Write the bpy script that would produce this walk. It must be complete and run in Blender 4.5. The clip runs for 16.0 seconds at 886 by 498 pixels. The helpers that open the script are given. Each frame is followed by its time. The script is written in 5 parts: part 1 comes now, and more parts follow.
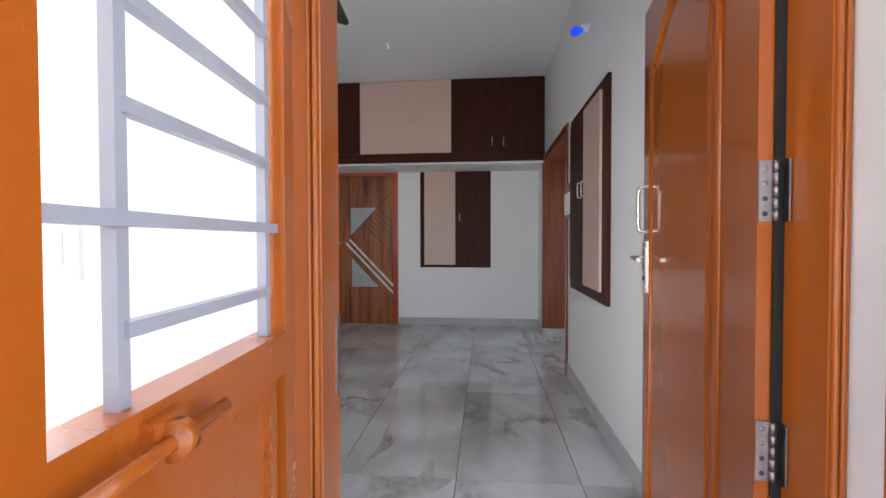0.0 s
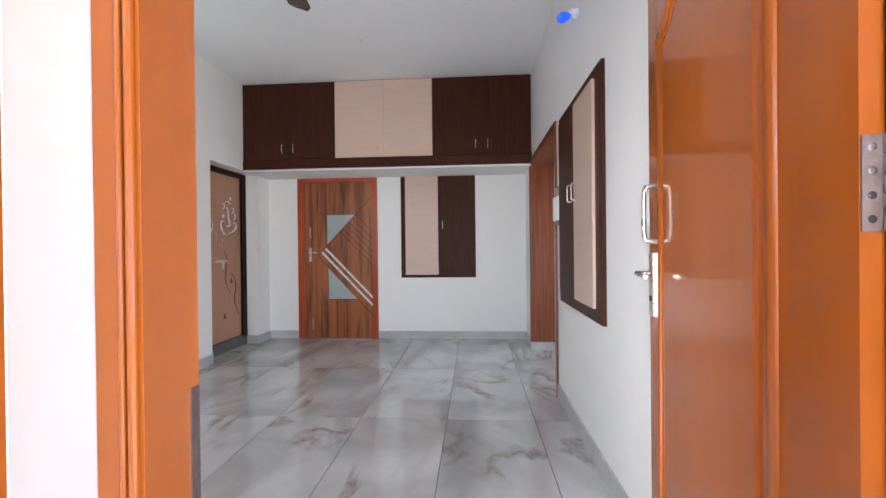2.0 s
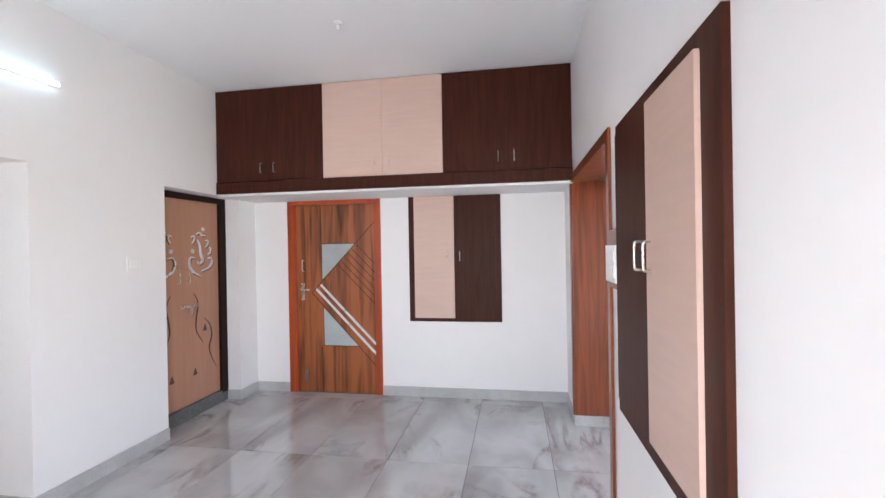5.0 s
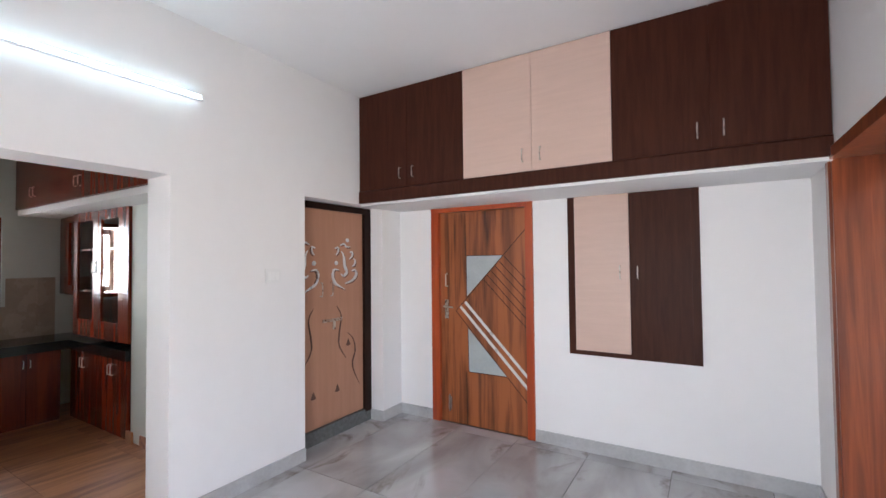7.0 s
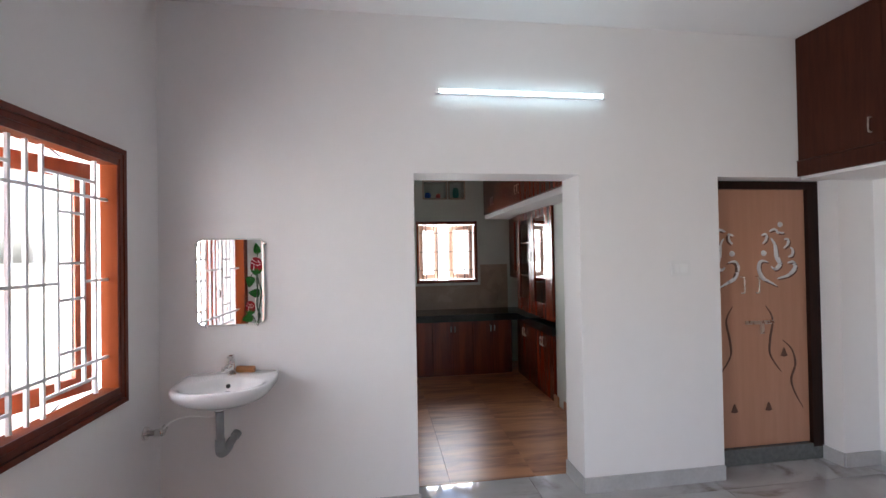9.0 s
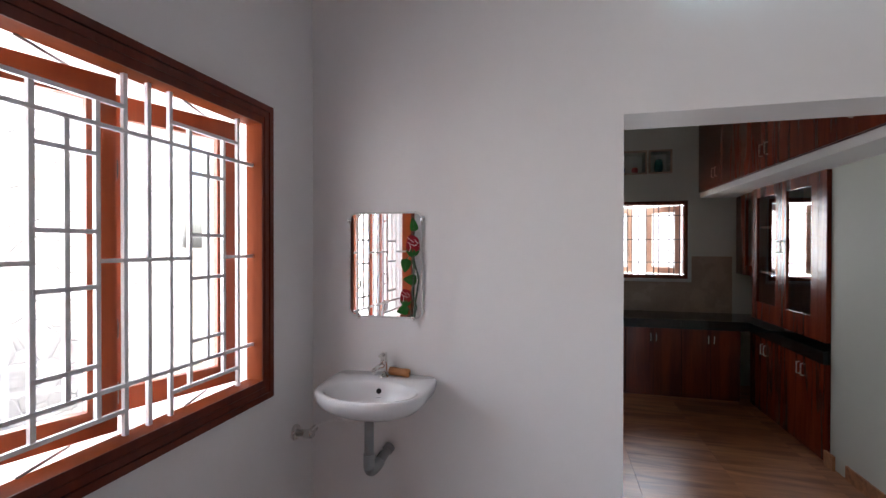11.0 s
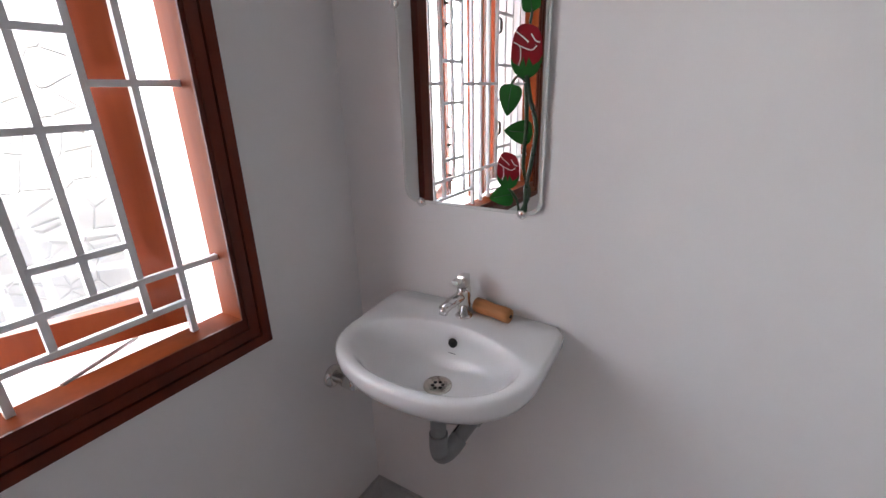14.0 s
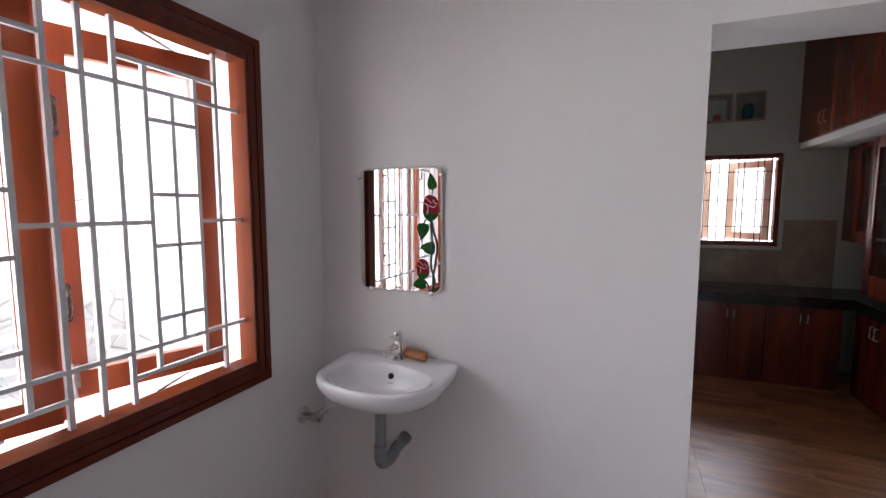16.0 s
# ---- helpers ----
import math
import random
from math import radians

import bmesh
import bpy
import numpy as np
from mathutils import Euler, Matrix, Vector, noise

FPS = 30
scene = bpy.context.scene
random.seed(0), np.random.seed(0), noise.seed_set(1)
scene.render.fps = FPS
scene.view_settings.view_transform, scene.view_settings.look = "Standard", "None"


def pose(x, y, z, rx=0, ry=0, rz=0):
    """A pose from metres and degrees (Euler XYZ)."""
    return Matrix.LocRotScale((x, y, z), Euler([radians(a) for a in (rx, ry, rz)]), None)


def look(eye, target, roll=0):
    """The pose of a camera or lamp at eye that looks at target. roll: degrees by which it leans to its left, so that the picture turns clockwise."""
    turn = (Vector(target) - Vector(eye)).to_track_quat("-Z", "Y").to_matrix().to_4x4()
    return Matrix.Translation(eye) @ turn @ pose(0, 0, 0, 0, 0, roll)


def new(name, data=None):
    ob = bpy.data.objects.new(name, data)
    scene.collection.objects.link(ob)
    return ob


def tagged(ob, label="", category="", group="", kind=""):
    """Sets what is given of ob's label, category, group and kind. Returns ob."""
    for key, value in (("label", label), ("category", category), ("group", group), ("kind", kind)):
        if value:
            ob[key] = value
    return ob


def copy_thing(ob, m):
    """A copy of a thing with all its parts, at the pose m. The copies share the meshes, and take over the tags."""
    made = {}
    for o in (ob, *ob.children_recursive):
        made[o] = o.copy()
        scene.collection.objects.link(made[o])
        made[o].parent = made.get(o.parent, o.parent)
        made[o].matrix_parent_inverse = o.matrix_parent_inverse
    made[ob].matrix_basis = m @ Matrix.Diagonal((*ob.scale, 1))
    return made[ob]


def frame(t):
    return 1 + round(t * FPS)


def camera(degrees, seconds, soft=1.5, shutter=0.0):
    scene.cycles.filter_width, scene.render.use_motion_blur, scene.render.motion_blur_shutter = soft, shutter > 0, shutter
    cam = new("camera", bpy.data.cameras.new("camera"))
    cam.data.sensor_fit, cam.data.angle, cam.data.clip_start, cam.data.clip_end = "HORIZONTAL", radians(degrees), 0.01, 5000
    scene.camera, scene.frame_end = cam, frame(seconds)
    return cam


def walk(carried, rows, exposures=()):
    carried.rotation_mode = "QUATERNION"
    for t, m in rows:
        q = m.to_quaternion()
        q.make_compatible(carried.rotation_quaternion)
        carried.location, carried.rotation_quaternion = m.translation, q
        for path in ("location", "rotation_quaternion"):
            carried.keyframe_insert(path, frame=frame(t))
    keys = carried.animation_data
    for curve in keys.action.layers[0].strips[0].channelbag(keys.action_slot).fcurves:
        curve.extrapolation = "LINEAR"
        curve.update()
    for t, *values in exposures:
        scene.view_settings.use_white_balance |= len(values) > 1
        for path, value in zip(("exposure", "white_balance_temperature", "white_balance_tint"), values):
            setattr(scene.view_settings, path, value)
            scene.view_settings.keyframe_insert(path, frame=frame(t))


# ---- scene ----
cam = camera(91.0, 16.0)
PATH = [
    (0, (-0.102, -0.096, 1.135), (-0.294, 1.895, 1.094), -0.1),
    (0.5, (-0.106, -0.067, 1.139), (-0.168, 1.932, 1.111), -0.1),
    (1, (-0.076, 0.008, 1.14), (-0.14, 2.007, 1.119), -0.5),
    (1.5, (-0.053, 0.095, 1.143), (-0.154, 2.092, 1.121), -0.9),
    (2, (-0.044, 0.241, 1.157), (-0.188, 2.236, 1.146), -0.6),
    (2.5, (-0.037, 0.41, 1.256), (-0.18, 2.405, 1.238), -0.5),
    (3, (-0.017, 0.562, 1.314), (-0.152, 2.557, 1.286), -0.7),
    (3.2, (0.007, 0.641, 1.362), (-0.141, 2.635, 1.331), -0.7),
    (5.5, (0.112, 1.531, 1.518), (-0.287, 3.491, 1.538), -0.9),
    (6, (0.097, 1.741, 1.51), (-0.398, 3.678, 1.561), -0.7),
    (6.5, (0.028, 1.931, 1.525), (-0.645, 3.813, 1.585), -0.7),
    (7, (0.022, 2.088, 1.533), (-1.019, 3.794, 1.588), -0.6),
    (7.5, (0.021, 2.17, 1.57), (-1.444, 3.531, 1.598), -0.7),
    (8, (0.015, 2.193, 1.564), (-1.722, 3.185, 1.584), -1.0),
    (8.5, (0.005, 2.166, 1.57), (-1.9, 2.773, 1.584), -0.9),
    (9, (-0.012, 2.156, 1.560), (-1.991, 2.438, 1.583), -1.0),
    (9.5, (-0.080, 2.147, 1.551), (-2.079, 2.173, 1.565), -0.8),
    (9.7, (-0.138, 2.126, 1.546), (-2.136, 2.085, 1.560), -0.8),
    (11.8, (-1.136, 2.034, 1.499), (-2.991, 1.298, 1.375), 0.4),
    (12, (-1.230, 1.992, 1.502), (-3.066, 1.218, 1.324), 0.5),
    (12.5, (-1.479, 1.885, 1.463), (-3.257, 1.029, 1.139), 0.2),
    (13, (-1.694, 1.829, 1.452), (-3.374, 0.874, 0.937), -0.8),
    (13.5, (-1.767, 1.783, 1.424), (-3.392, 0.806, 0.789), -1.4),
    (14, (-1.759, 1.789, 1.436), (-3.36, 0.798, 0.761), -1.7),
    (14.5, (-1.657, 1.838, 1.461), (-3.288, 0.853, 0.851), -1.4),
    (15, (-1.484, 1.911, 1.467), (-3.177, 0.956, 0.995), -0.8),
    (15.5, (-1.283, 1.999, 1.5), (-3.05, 1.118, 1.182), -0.3),
    (16, (-1.105, 2.121, 1.508), (-2.952, 1.375, 1.322), -0.0),
]
EXPOSURES = [(0.0, 2.45, 6400, 10), (0.5, 2.72, 6400, 10), (1.0, 2.8, 6400, 10), (1.5, 3.0, 6400, 10), (3.2, 3.45, 6350, 10), (5.5, 3.68, 6400, 14), (7.0, 3.5, 6400, 14), (8.0, 3.2, 6450, 14), (9.0, 2.95, 6450, 14), (9.7, 2.75, 6500, 15),
             (12.0, 2.38, 6450, 16), (13.0, 2.48, 6450, 14), (14.2, 2.63, 6450, 14), (15.0, 2.46, 6450, 15), (16.0, 2.45, 6450, 16)]
walk(cam, [(t, look(eye, aim, lean)) for t, eye, aim, lean in PATH], EXPOSURES)

# ---- world and light ----
world = bpy.data.worlds.new("world")
scene.world = world
world.use_nodes = True
wn = world.node_tree.nodes
wl = world.node_tree.links
sky = wn.new("ShaderNodeTexSky")
sky.sky_type = "NISHITA"
sky.sun_disc = False
sky.sun_elevation = radians(59)
sky.sun_rotation = radians(22)
sky.air_density = 1.0
sky.dust_density = 4.0
wn["Background"].inputs["Strength"].default_value = 0.15
wl.new(sky.outputs["Color"], wn["Background"].inputs["Color"])

sun_data = bpy.data.lights.new("sun", "SUN")
sun_data.energy, sun_data.angle, sun_data.color = 2.3, radians(4), (1.0, 0.98, 0.95)
sun = new("sun", sun_data)
sun.matrix_world = look((2.0, 5.0, 9.0), (0, 0, 0))


def daylight(name, at, target, w, h, watts, spread=180):
    """The sky's light that enters by a window, as a lamp outside its opening."""
    d = bpy.data.lights.new(name, "AREA")
    d.shape, d.size, d.size_y, d.energy, d.color = "RECTANGLE", w, h, watts, (0.945, 0.98, 1.0)
    d.spread = radians(spread)
    ob = new(name, d)
    ob.matrix_world = look(at, target)


daylight("daylight_front_window", (-1.58, 0.20, 1.36), (-2.10, 1.3, 1.56), 1.45, 1.45, 10.5)
daylight("daylight_kitchen_window", (-7.4, 3.085, 1.7), (-5.0, 3.085, 1.5), 1.6, 1.4, 21.0)
daylight("daylight_front_door", (-0.02, 0.81, 1.02), (-0.50, 3.0, 0.92), 0.66, 1.8, 2.6, 128)
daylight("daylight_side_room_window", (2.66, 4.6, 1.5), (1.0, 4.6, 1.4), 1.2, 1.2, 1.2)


# ---- helpers of this scene ----
def mat(name, color, rough=0.5, metal=0.0, var=0.0, scale=6.0, bump=0.0, bscale=60.0, coat=0.0, emit=None, stretch=None, spec=0.5):
    """A plain surface with two scales of colour variation and fine relief."""
    m = bpy.data.materials.new(name)
    m.use_nodes = True
    n, l = m.node_tree.nodes, m.node_tree.links
    b = n["Principled BSDF"]
    b.inputs["Base Color"].default_value = (*color, 1)
    b.inputs["Roughness"].default_value = rough
    b.inputs["Metallic"].default_value = metal
    b.inputs["Coat Weight"].default_value = coat
    b.inputs["Coat Roughness"].default_value = 0.06
    b.inputs["Specular IOR Level"].default_value = spec
    if emit:
        b.inputs["Emission Color"].default_value = (*emit[0], 1)
        b.inputs["Emission Strength"].default_value = emit[1]
    tc = n.new("ShaderNodeTexCoord")
    mp = n.new("ShaderNodeMapping")
    l.new(tc.outputs["Object"], mp.inputs["Vector"])
    if stretch:
        mp.inputs["Scale"].default_value = stretch
    if var > 0:
        big = n.new("ShaderNodeTexNoise")
        big.inputs["Scale"].default_value, big.inputs["Detail"].default_value = scale, 6
        small = n.new("ShaderNodeTexNoise")
        small.inputs["Scale"].default_value, small.inputs["Detail"].default_value = scale * 9, 3
        for x in (big, small):
            l.new(mp.outputs["Vector"], x.inputs["Vector"])
        add = n.new("ShaderNodeMath")
        add.operation = "MULTIPLY_ADD"
        add.inputs[1].default_value = 0.4
        l.new(small.outputs["Fac"], add.inputs[0])
        l.new(big.outputs["Fac"], add.inputs[2])
        mr = n.new("ShaderNodeMapRange")
        mr.inputs["From Min"].default_value, mr.inputs["From Max"].default_value = 0.4, 1.0
        mr.inputs["To Min"].default_value, mr.inputs["To Max"].default_value = 1 - var, 1 + var * 0.6
        l.new(add.outputs[0], mr.inputs["Value"])
        mul = n.new("ShaderNodeVectorMath")
        mul.operation = "SCALE"
        mul.inputs[0].default_value = color
        l.new(mr.outputs["Result"], mul.inputs["Scale"])
        l.new(mul.outputs["Vector"], b.inputs["Base Color"])
        rr = n.new("ShaderNodeMapRange")
        rr.inputs["From Min"].default_value, rr.inputs["From Max"].default_value = 0.3, 0.7
        rr.inputs["To Min"].default_value, rr.inputs["To Max"].default_value = rough * 0.85, min(1, rough * 1.2)
        l.new(big.outputs["Fac"], rr.inputs["Value"])
        l.new(rr.outputs["Result"], b.inputs["Roughness"])
    if bump > 0:
        bn = n.new("ShaderNodeTexNoise")
        bn.inputs["Scale"].default_value, bn.inputs["Detail"].default_value = bscale, 4
        l.new(mp.outputs["Vector"], bn.inputs["Vector"])
        bp = n.new("ShaderNodeBump")
        bp.inputs["Strength"].default_value, bp.inputs["Distance"].default_value = bump, 0.004
        l.new(bn.outputs["Fac"], bp.inputs["Height"])
        l.new(bp.outputs["Normal"], b.inputs["Normal"])
    return m


def wood(name, dark, light, rough, scale=(9, 9, 0.8), coat=0.0, contrast=(0.35, 0.65), knots=2.0, rnd=False, spec=0.5, relief=0.12):
    """Wood or wood laminate with grain along z of the object."""
    m = bpy.data.materials.new(name)
    m.use_nodes = True
    n, l = m.node_tree.nodes, m.node_tree.links
    b = n["Principled BSDF"]
    b.inputs["Roughness"].default_value = rough
    b.inputs["Specular IOR Level"].default_value = spec
    b.inputs["Coat Weight"].default_value = coat
    b.inputs["Coat Roughness"].default_value = 0.08
    tc = n.new("ShaderNodeTexCoord")
    mp = n.new("ShaderNodeMapping")
    mp.inputs["Scale"].default_value = scale
    l.new(tc.outputs["Object"], mp.inputs["Vector"])
    vec = mp.outputs["Vector"]
    if rnd:
        oi = n.new("ShaderNodeObjectInfo")
        ad = n.new("ShaderNodeVectorMath")
        ad.operation = "MULTIPLY_ADD"
        ad.inputs[0].default_value = (17.0, 9.0, 23.0)
        l.new(oi.outputs["Random"], ad.inputs[1])
        l.new(vec, ad.inputs[2])
        vec = ad.outputs["Vector"]
    a = n.new("ShaderNodeTexNoise")
    a.inputs["Scale"].default_value, a.inputs["Detail"].default_value, a.inputs["Distortion"].default_value = 1.0, 5, knots
    f = n.new("ShaderNodeTexNoise")
    f.inputs["Scale"].default_value, f.inputs["Detail"].default_value = 7.0, 4
    l.new(vec, a.inputs["Vector"])
    l.new(vec, f.inputs["Vector"])
    mx = n.new("ShaderNodeMath")
    mx.operation = "MULTIPLY_ADD"
    mx.inputs[1].default_value = 0.25
    l.new(f.outputs["Fac"], mx.inputs[0])
    l.new(a.outputs["Fac"], mx.inputs[2])
    cr = n.new("ShaderNodeValToRGB")
    cr.color_ramp.elements[0].position, cr.color_ramp.elements[1].position = contrast[0] + 0.12, contrast[1] + 0.12
    cr.color_ramp.elements[0].color, cr.color_ramp.elements[1].color = (*dark, 1), (*light, 1)
    l.new(mx.outputs[0], cr.inputs["Fac"])
    l.new(cr.outputs["Color"], b.inputs["Base Color"])
    bp = n.new("ShaderNodeBump")
    bp.inputs["Strength"].default_value, bp.inputs["Distance"].default_value = relief, 0.002
    l.new(f.outputs["Fac"], bp.inputs["Height"])
    l.new(bp.outputs["Normal"], b.inputs["Normal"])
    return m


def marble(name):
    """Polished grey vitrified tile with soft cloudy veins, different on each tile."""
    m = bpy.data.materials.new(name)
    m.use_nodes = True
    n, l = m.node_tree.nodes, m.node_tree.links
    b = n["Principled BSDF"]
    b.inputs["Roughness"].default_value = 0.07
    tc = n.new("ShaderNodeTexCoord")
    oi = n.new("ShaderNodeObjectInfo")
    ad = n.new("ShaderNodeVectorMath")
    ad.operation = "MULTIPLY_ADD"
    ad.inputs[0].default_value = (31.0, 47.0, 13.0)
    l.new(oi.outputs["Random"], ad.inputs[1])
    l.new(tc.outputs["Object"], ad.inputs[2])
    mp = n.new("ShaderNodeMapping")
    mp.inputs["Rotation"].default_value = (0, 0, radians(28))
    mp.inputs["Scale"].default_value = (1.5, 0.8, 1)
    l.new(ad.outputs["Vector"], mp.inputs["Vector"])
    cloud = n.new("ShaderNodeTexNoise")
    cloud.inputs["Scale"].default_value, cloud.inputs["Detail"].default_value, cloud.inputs["Distortion"].default_value = 1.3, 7, 0.7
    vein = n.new("ShaderNodeTexNoise")
    vein.inputs["Scale"].default_value, vein.inputs["Detail"].default_value, vein.inputs["Distortion"].default_value = 1.2, 7, 1.0
    l.new(mp.outputs["Vector"], cloud.inputs["Vector"])
    l.new(mp.outputs["Vector"], vein.inputs["Vector"])
    ca = n.new("ShaderNodeValToRGB")
    e = ca.color_ramp.elements
    e[0].position, e[0].color = 0.30, (0.34, 0.33, 0.32, 1)
    e[1].position, e[1].color = 0.62, (0.54, 0.54, 0.545, 1)
    l.new(cloud.outputs["Fac"], ca.inputs["Fac"])
    va = n.new("ShaderNodeValToRGB")
    e = va.color_ramp.elements
    e[0].position, e[0].color = 0.435, (0, 0, 0, 1)
    e[1].position, e[1].color = 0.545, (0, 0, 0, 1)
    k = va.color_ramp.elements.new(0.50)
    k.color = (1, 1, 1, 1)
    l.new(vein.outputs["Fac"], va.inputs["Fac"])
    mask = n.new("ShaderNodeTexNoise")
    mask.inputs["Scale"].default_value, mask.inputs["Detail"].default_value = 1.6, 3
    l.new(ad.outputs["Vector"], mask.inputs["Vector"])
    mk = n.new("ShaderNodeMapRange")
    mk.inputs["From Min"].default_value, mk.inputs["From Max"].default_value = 0.44, 0.64
    l.new(mask.outputs["Fac"], mk.inputs["Value"])
    grain = n.new("ShaderNodeTexNoise")
    grain.inputs["Scale"].default_value, grain.inputs["Detail"].default_value = 26.0, 5
    l.new(mp.outputs["Vector"], grain.inputs["Vector"])
    vm = n.new("ShaderNodeMath")
    vm.operation = "MULTIPLY"
    l.new(va.outputs["Color"], vm.inputs[0])
    l.new(mk.outputs["Result"], vm.inputs[1])
    vg = n.new("ShaderNodeMath")
    vg.operation = "MULTIPLY"
    l.new(vm.outputs[0], vg.inputs[0])
    l.new(grain.outputs["Fac"], vg.inputs[1])
    vg2 = n.new("ShaderNodeMath")
    vg2.operation = "MULTIPLY"
    vg2.use_clamp = True
    vg2.inputs[1].default_value = 1.55
    l.new(vg.outputs[0], vg2.inputs[0])
    mx = n.new("ShaderNodeMix")
    mx.data_type = "RGBA"
    mx.inputs["B"].default_value = (0.215, 0.185, 0.16, 1)
    l.new(vg2.outputs[0], mx.inputs["Factor"])
    l.new(ca.outputs["Color"], mx.inputs["A"])
    b.inputs["Specular IOR Level"].default_value = 0.95
    l.new(mx.outputs["Result"], b.inputs["Base Color"])
    rn = n.new("ShaderNodeTexNoise")
    rn.inputs["Scale"].default_value = 5.0
    l.new(tc.outputs["Object"], rn.inputs["Vector"])
    rr = n.new("ShaderNodeMapRange")
    rr.inputs["To Min"].default_value, rr.inputs["To Max"].default_value = 0.02, 0.07
    l.new(rn.outputs["Fac"], rr.inputs["Value"])
    l.new(rr.outputs["Result"], b.inputs["Roughness"])
    return m


def glass(name, tint=(1, 1, 1), rough=0.0, mixed=0.85):
    """Thin window glass: clear with a mirror sheen."""
    m = bpy.data.materials.new(name)
    m.use_nodes = True
    n, l = m.node_tree.nodes, m.node_tree.links
    n.remove(n["Principled BSDF"])
    out = n["Material Output"]
    tr = n.new("ShaderNodeBsdfTransparent")
    tr.inputs["Color"].default_value = (*tint, 1)
    gl = n.new("ShaderNodeBsdfGlossy")
    gl.inputs["Roughness"].default_value = rough
    mix = n.new("ShaderNodeMixShader")
    mix.inputs["Fac"].default_value = 1 - mixed
    l.new(tr.outputs[0], mix.inputs[1])
    l.new(gl.outputs[0], mix.inputs[2])
    last = mix.outputs[0]
    l.new(last, out.inputs["Surface"])
    return m


def box(bm, x0, x1, y0, y1, z0, z1):
    v = [bm.verts.new((x, y, z)) for x in (x0, x1) for y in (y0, y1) for z in (z0, z1)]
    for f in ((0, 1, 3, 2), (4, 6, 7, 5), (0, 4, 5, 1), (2, 3, 7, 6), (0, 2, 6, 4), (1, 5, 7, 3)):
        bm.faces.new([v[i] for i in f])
    return v


def boxes(*rows):
    bm = bmesh.new()
    for r in rows:
        box(bm, *r)
    return bm


def soft(bm, width=0.003, segments=2):
    """Rounds the hard edges a little."""
    bmesh.ops.bevel(bm, geom=[e for e in bm.edges if len(e.link_faces) == 2 and e.calc_face_angle(0) > 0.6],
                    offset=width, segments=segments, profile=0.7, affect="EDGES")
    return bm


def sbox(x0, x1, y0, y1, z0, z1, width=0.003):
    return soft(boxes((x0, x1, y0, y1, z0, z1)), width)


def lathe(profile, segments=32, m=Matrix.Identity(4)):
    """A turned shape about z from (radius, z) pairs."""
    bm = bmesh.new()
    rings = []
    for r, z in profile:
        rings.append([bm.verts.new(m @ Vector((max(r, 1e-4) * math.cos(a), max(r, 1e-4) * math.sin(a), z)))
                      for a in (2 * math.pi * k / segments for k in range(segments))])
    for a, b in zip(rings, rings[1:]):
        for k in range(segments):
            bm.faces.new((a[k], a[(k + 1) % segments], b[(k + 1) % segments], b[k]))
    bm.faces.new(rings[0][::-1])
    bm.faces.new(rings[-1])
    for f in bm.faces:
        f.smooth = True
    return bm


def tube(points, radius, segments=12, bm=None, square=False):
    """A round or square bar along a path."""
    bm = bm or bmesh.new()
    pts = [Vector(p) for p in points]
    rings = []
    n = 4 if square else segments
    for i, p in enumerate(pts):
        d = (pts[min(i + 1, len(pts) - 1)] - pts[max(i - 1, 0)]).normalized()
        up = Vector((0, 0, 1)) if abs(d.z) < 0.95 else Vector((1, 0, 0))
        s = d.cross(up).normalized()
        u = s.cross(d)
        r = radius[i] if isinstance(radius, (list, tuple)) else radius
        off = math.pi / 4 if square else 0
        k = r * (math.sqrt(2) if square else 1)
        rings.append([bm.verts.new(p + k * (math.cos(a) * s + math.sin(a) * u))
                      for a in (off + 2 * math.pi * j / n for j in range(n))])
    for a, b in zip(rings, rings[1:]):
        for k in range(n):
            f = bm.faces.new((a[k], a[(k + 1) % n], b[(k + 1) % n], b[k]))
            f.smooth = not square
    bm.faces.new(rings[0][::-1])
    bm.faces.new(rings[-1])
    bmesh.ops.recalc_face_normals(bm, faces=bm.faces)
    return bm


def curve_points(ctrl, steps=10):
    """A smooth path through the control points."""
    c = [Vector(p) for p in ctrl]
    out = []
    for i in range(len(c) - 1):
        p0, p1, p2, p3 = c[max(i - 1, 0)], c[i], c[i + 1], c[min(i + 2, len(c) - 1)]
        for k in range(steps):
            t = k / steps
            out.append(0.5 * ((2 * p1) + (p2 - p0) * t + (2 * p0 - 5 * p1 + 4 * p2 - p3) * t * t + (3 * p1 - p0 - 3 * p2 + p3) * t ** 3))
    out.append(c[-1])
    return out


def plate(outline, thick, frame_of, bm=None):
    """A flat shape from 2D outline points, with thickness; frame_of(u, v, w) gives the place."""
    bm = bm or bmesh.new()
    a = [bm.verts.new(frame_of(u, v, 0)) for u, v in outline]
    b = [bm.verts.new(frame_of(u, v, thick)) for u, v in outline]
    bm.faces.new(a)
    bm.faces.new(b[::-1])
    for k in range(len(a)):
        j = (k + 1) % len(a)
        bm.faces.new((a[j], a[k], b[k], b[j]))
    bmesh.ops.recalc_face_normals(bm, faces=bm.faces)
    return bm


def part(name, bm, material, parent=None, label="", at=None):
    """Links a bmesh as one mesh object, under a thing or a part."""
    me = bpy.data.meshes.new(name)
    bm.to_mesh(me)
    bm.free()
    me.materials.append(material)
    ob = new(name, me)
    if at is not None:
        ob.matrix_world = at
    if parent is not None:
        ob.parent = parent
    if label:
        tagged(ob, label=label)
    return ob


def thing(name, label, category, at=(0, 0, 0), group="", turn=0):
    ob = new(name)
    ob.empty_display_size = 0.05
    ob.matrix_world = pose(*at, 0, 0, turn)
    return tagged(ob, label=label, category=category, group=group)


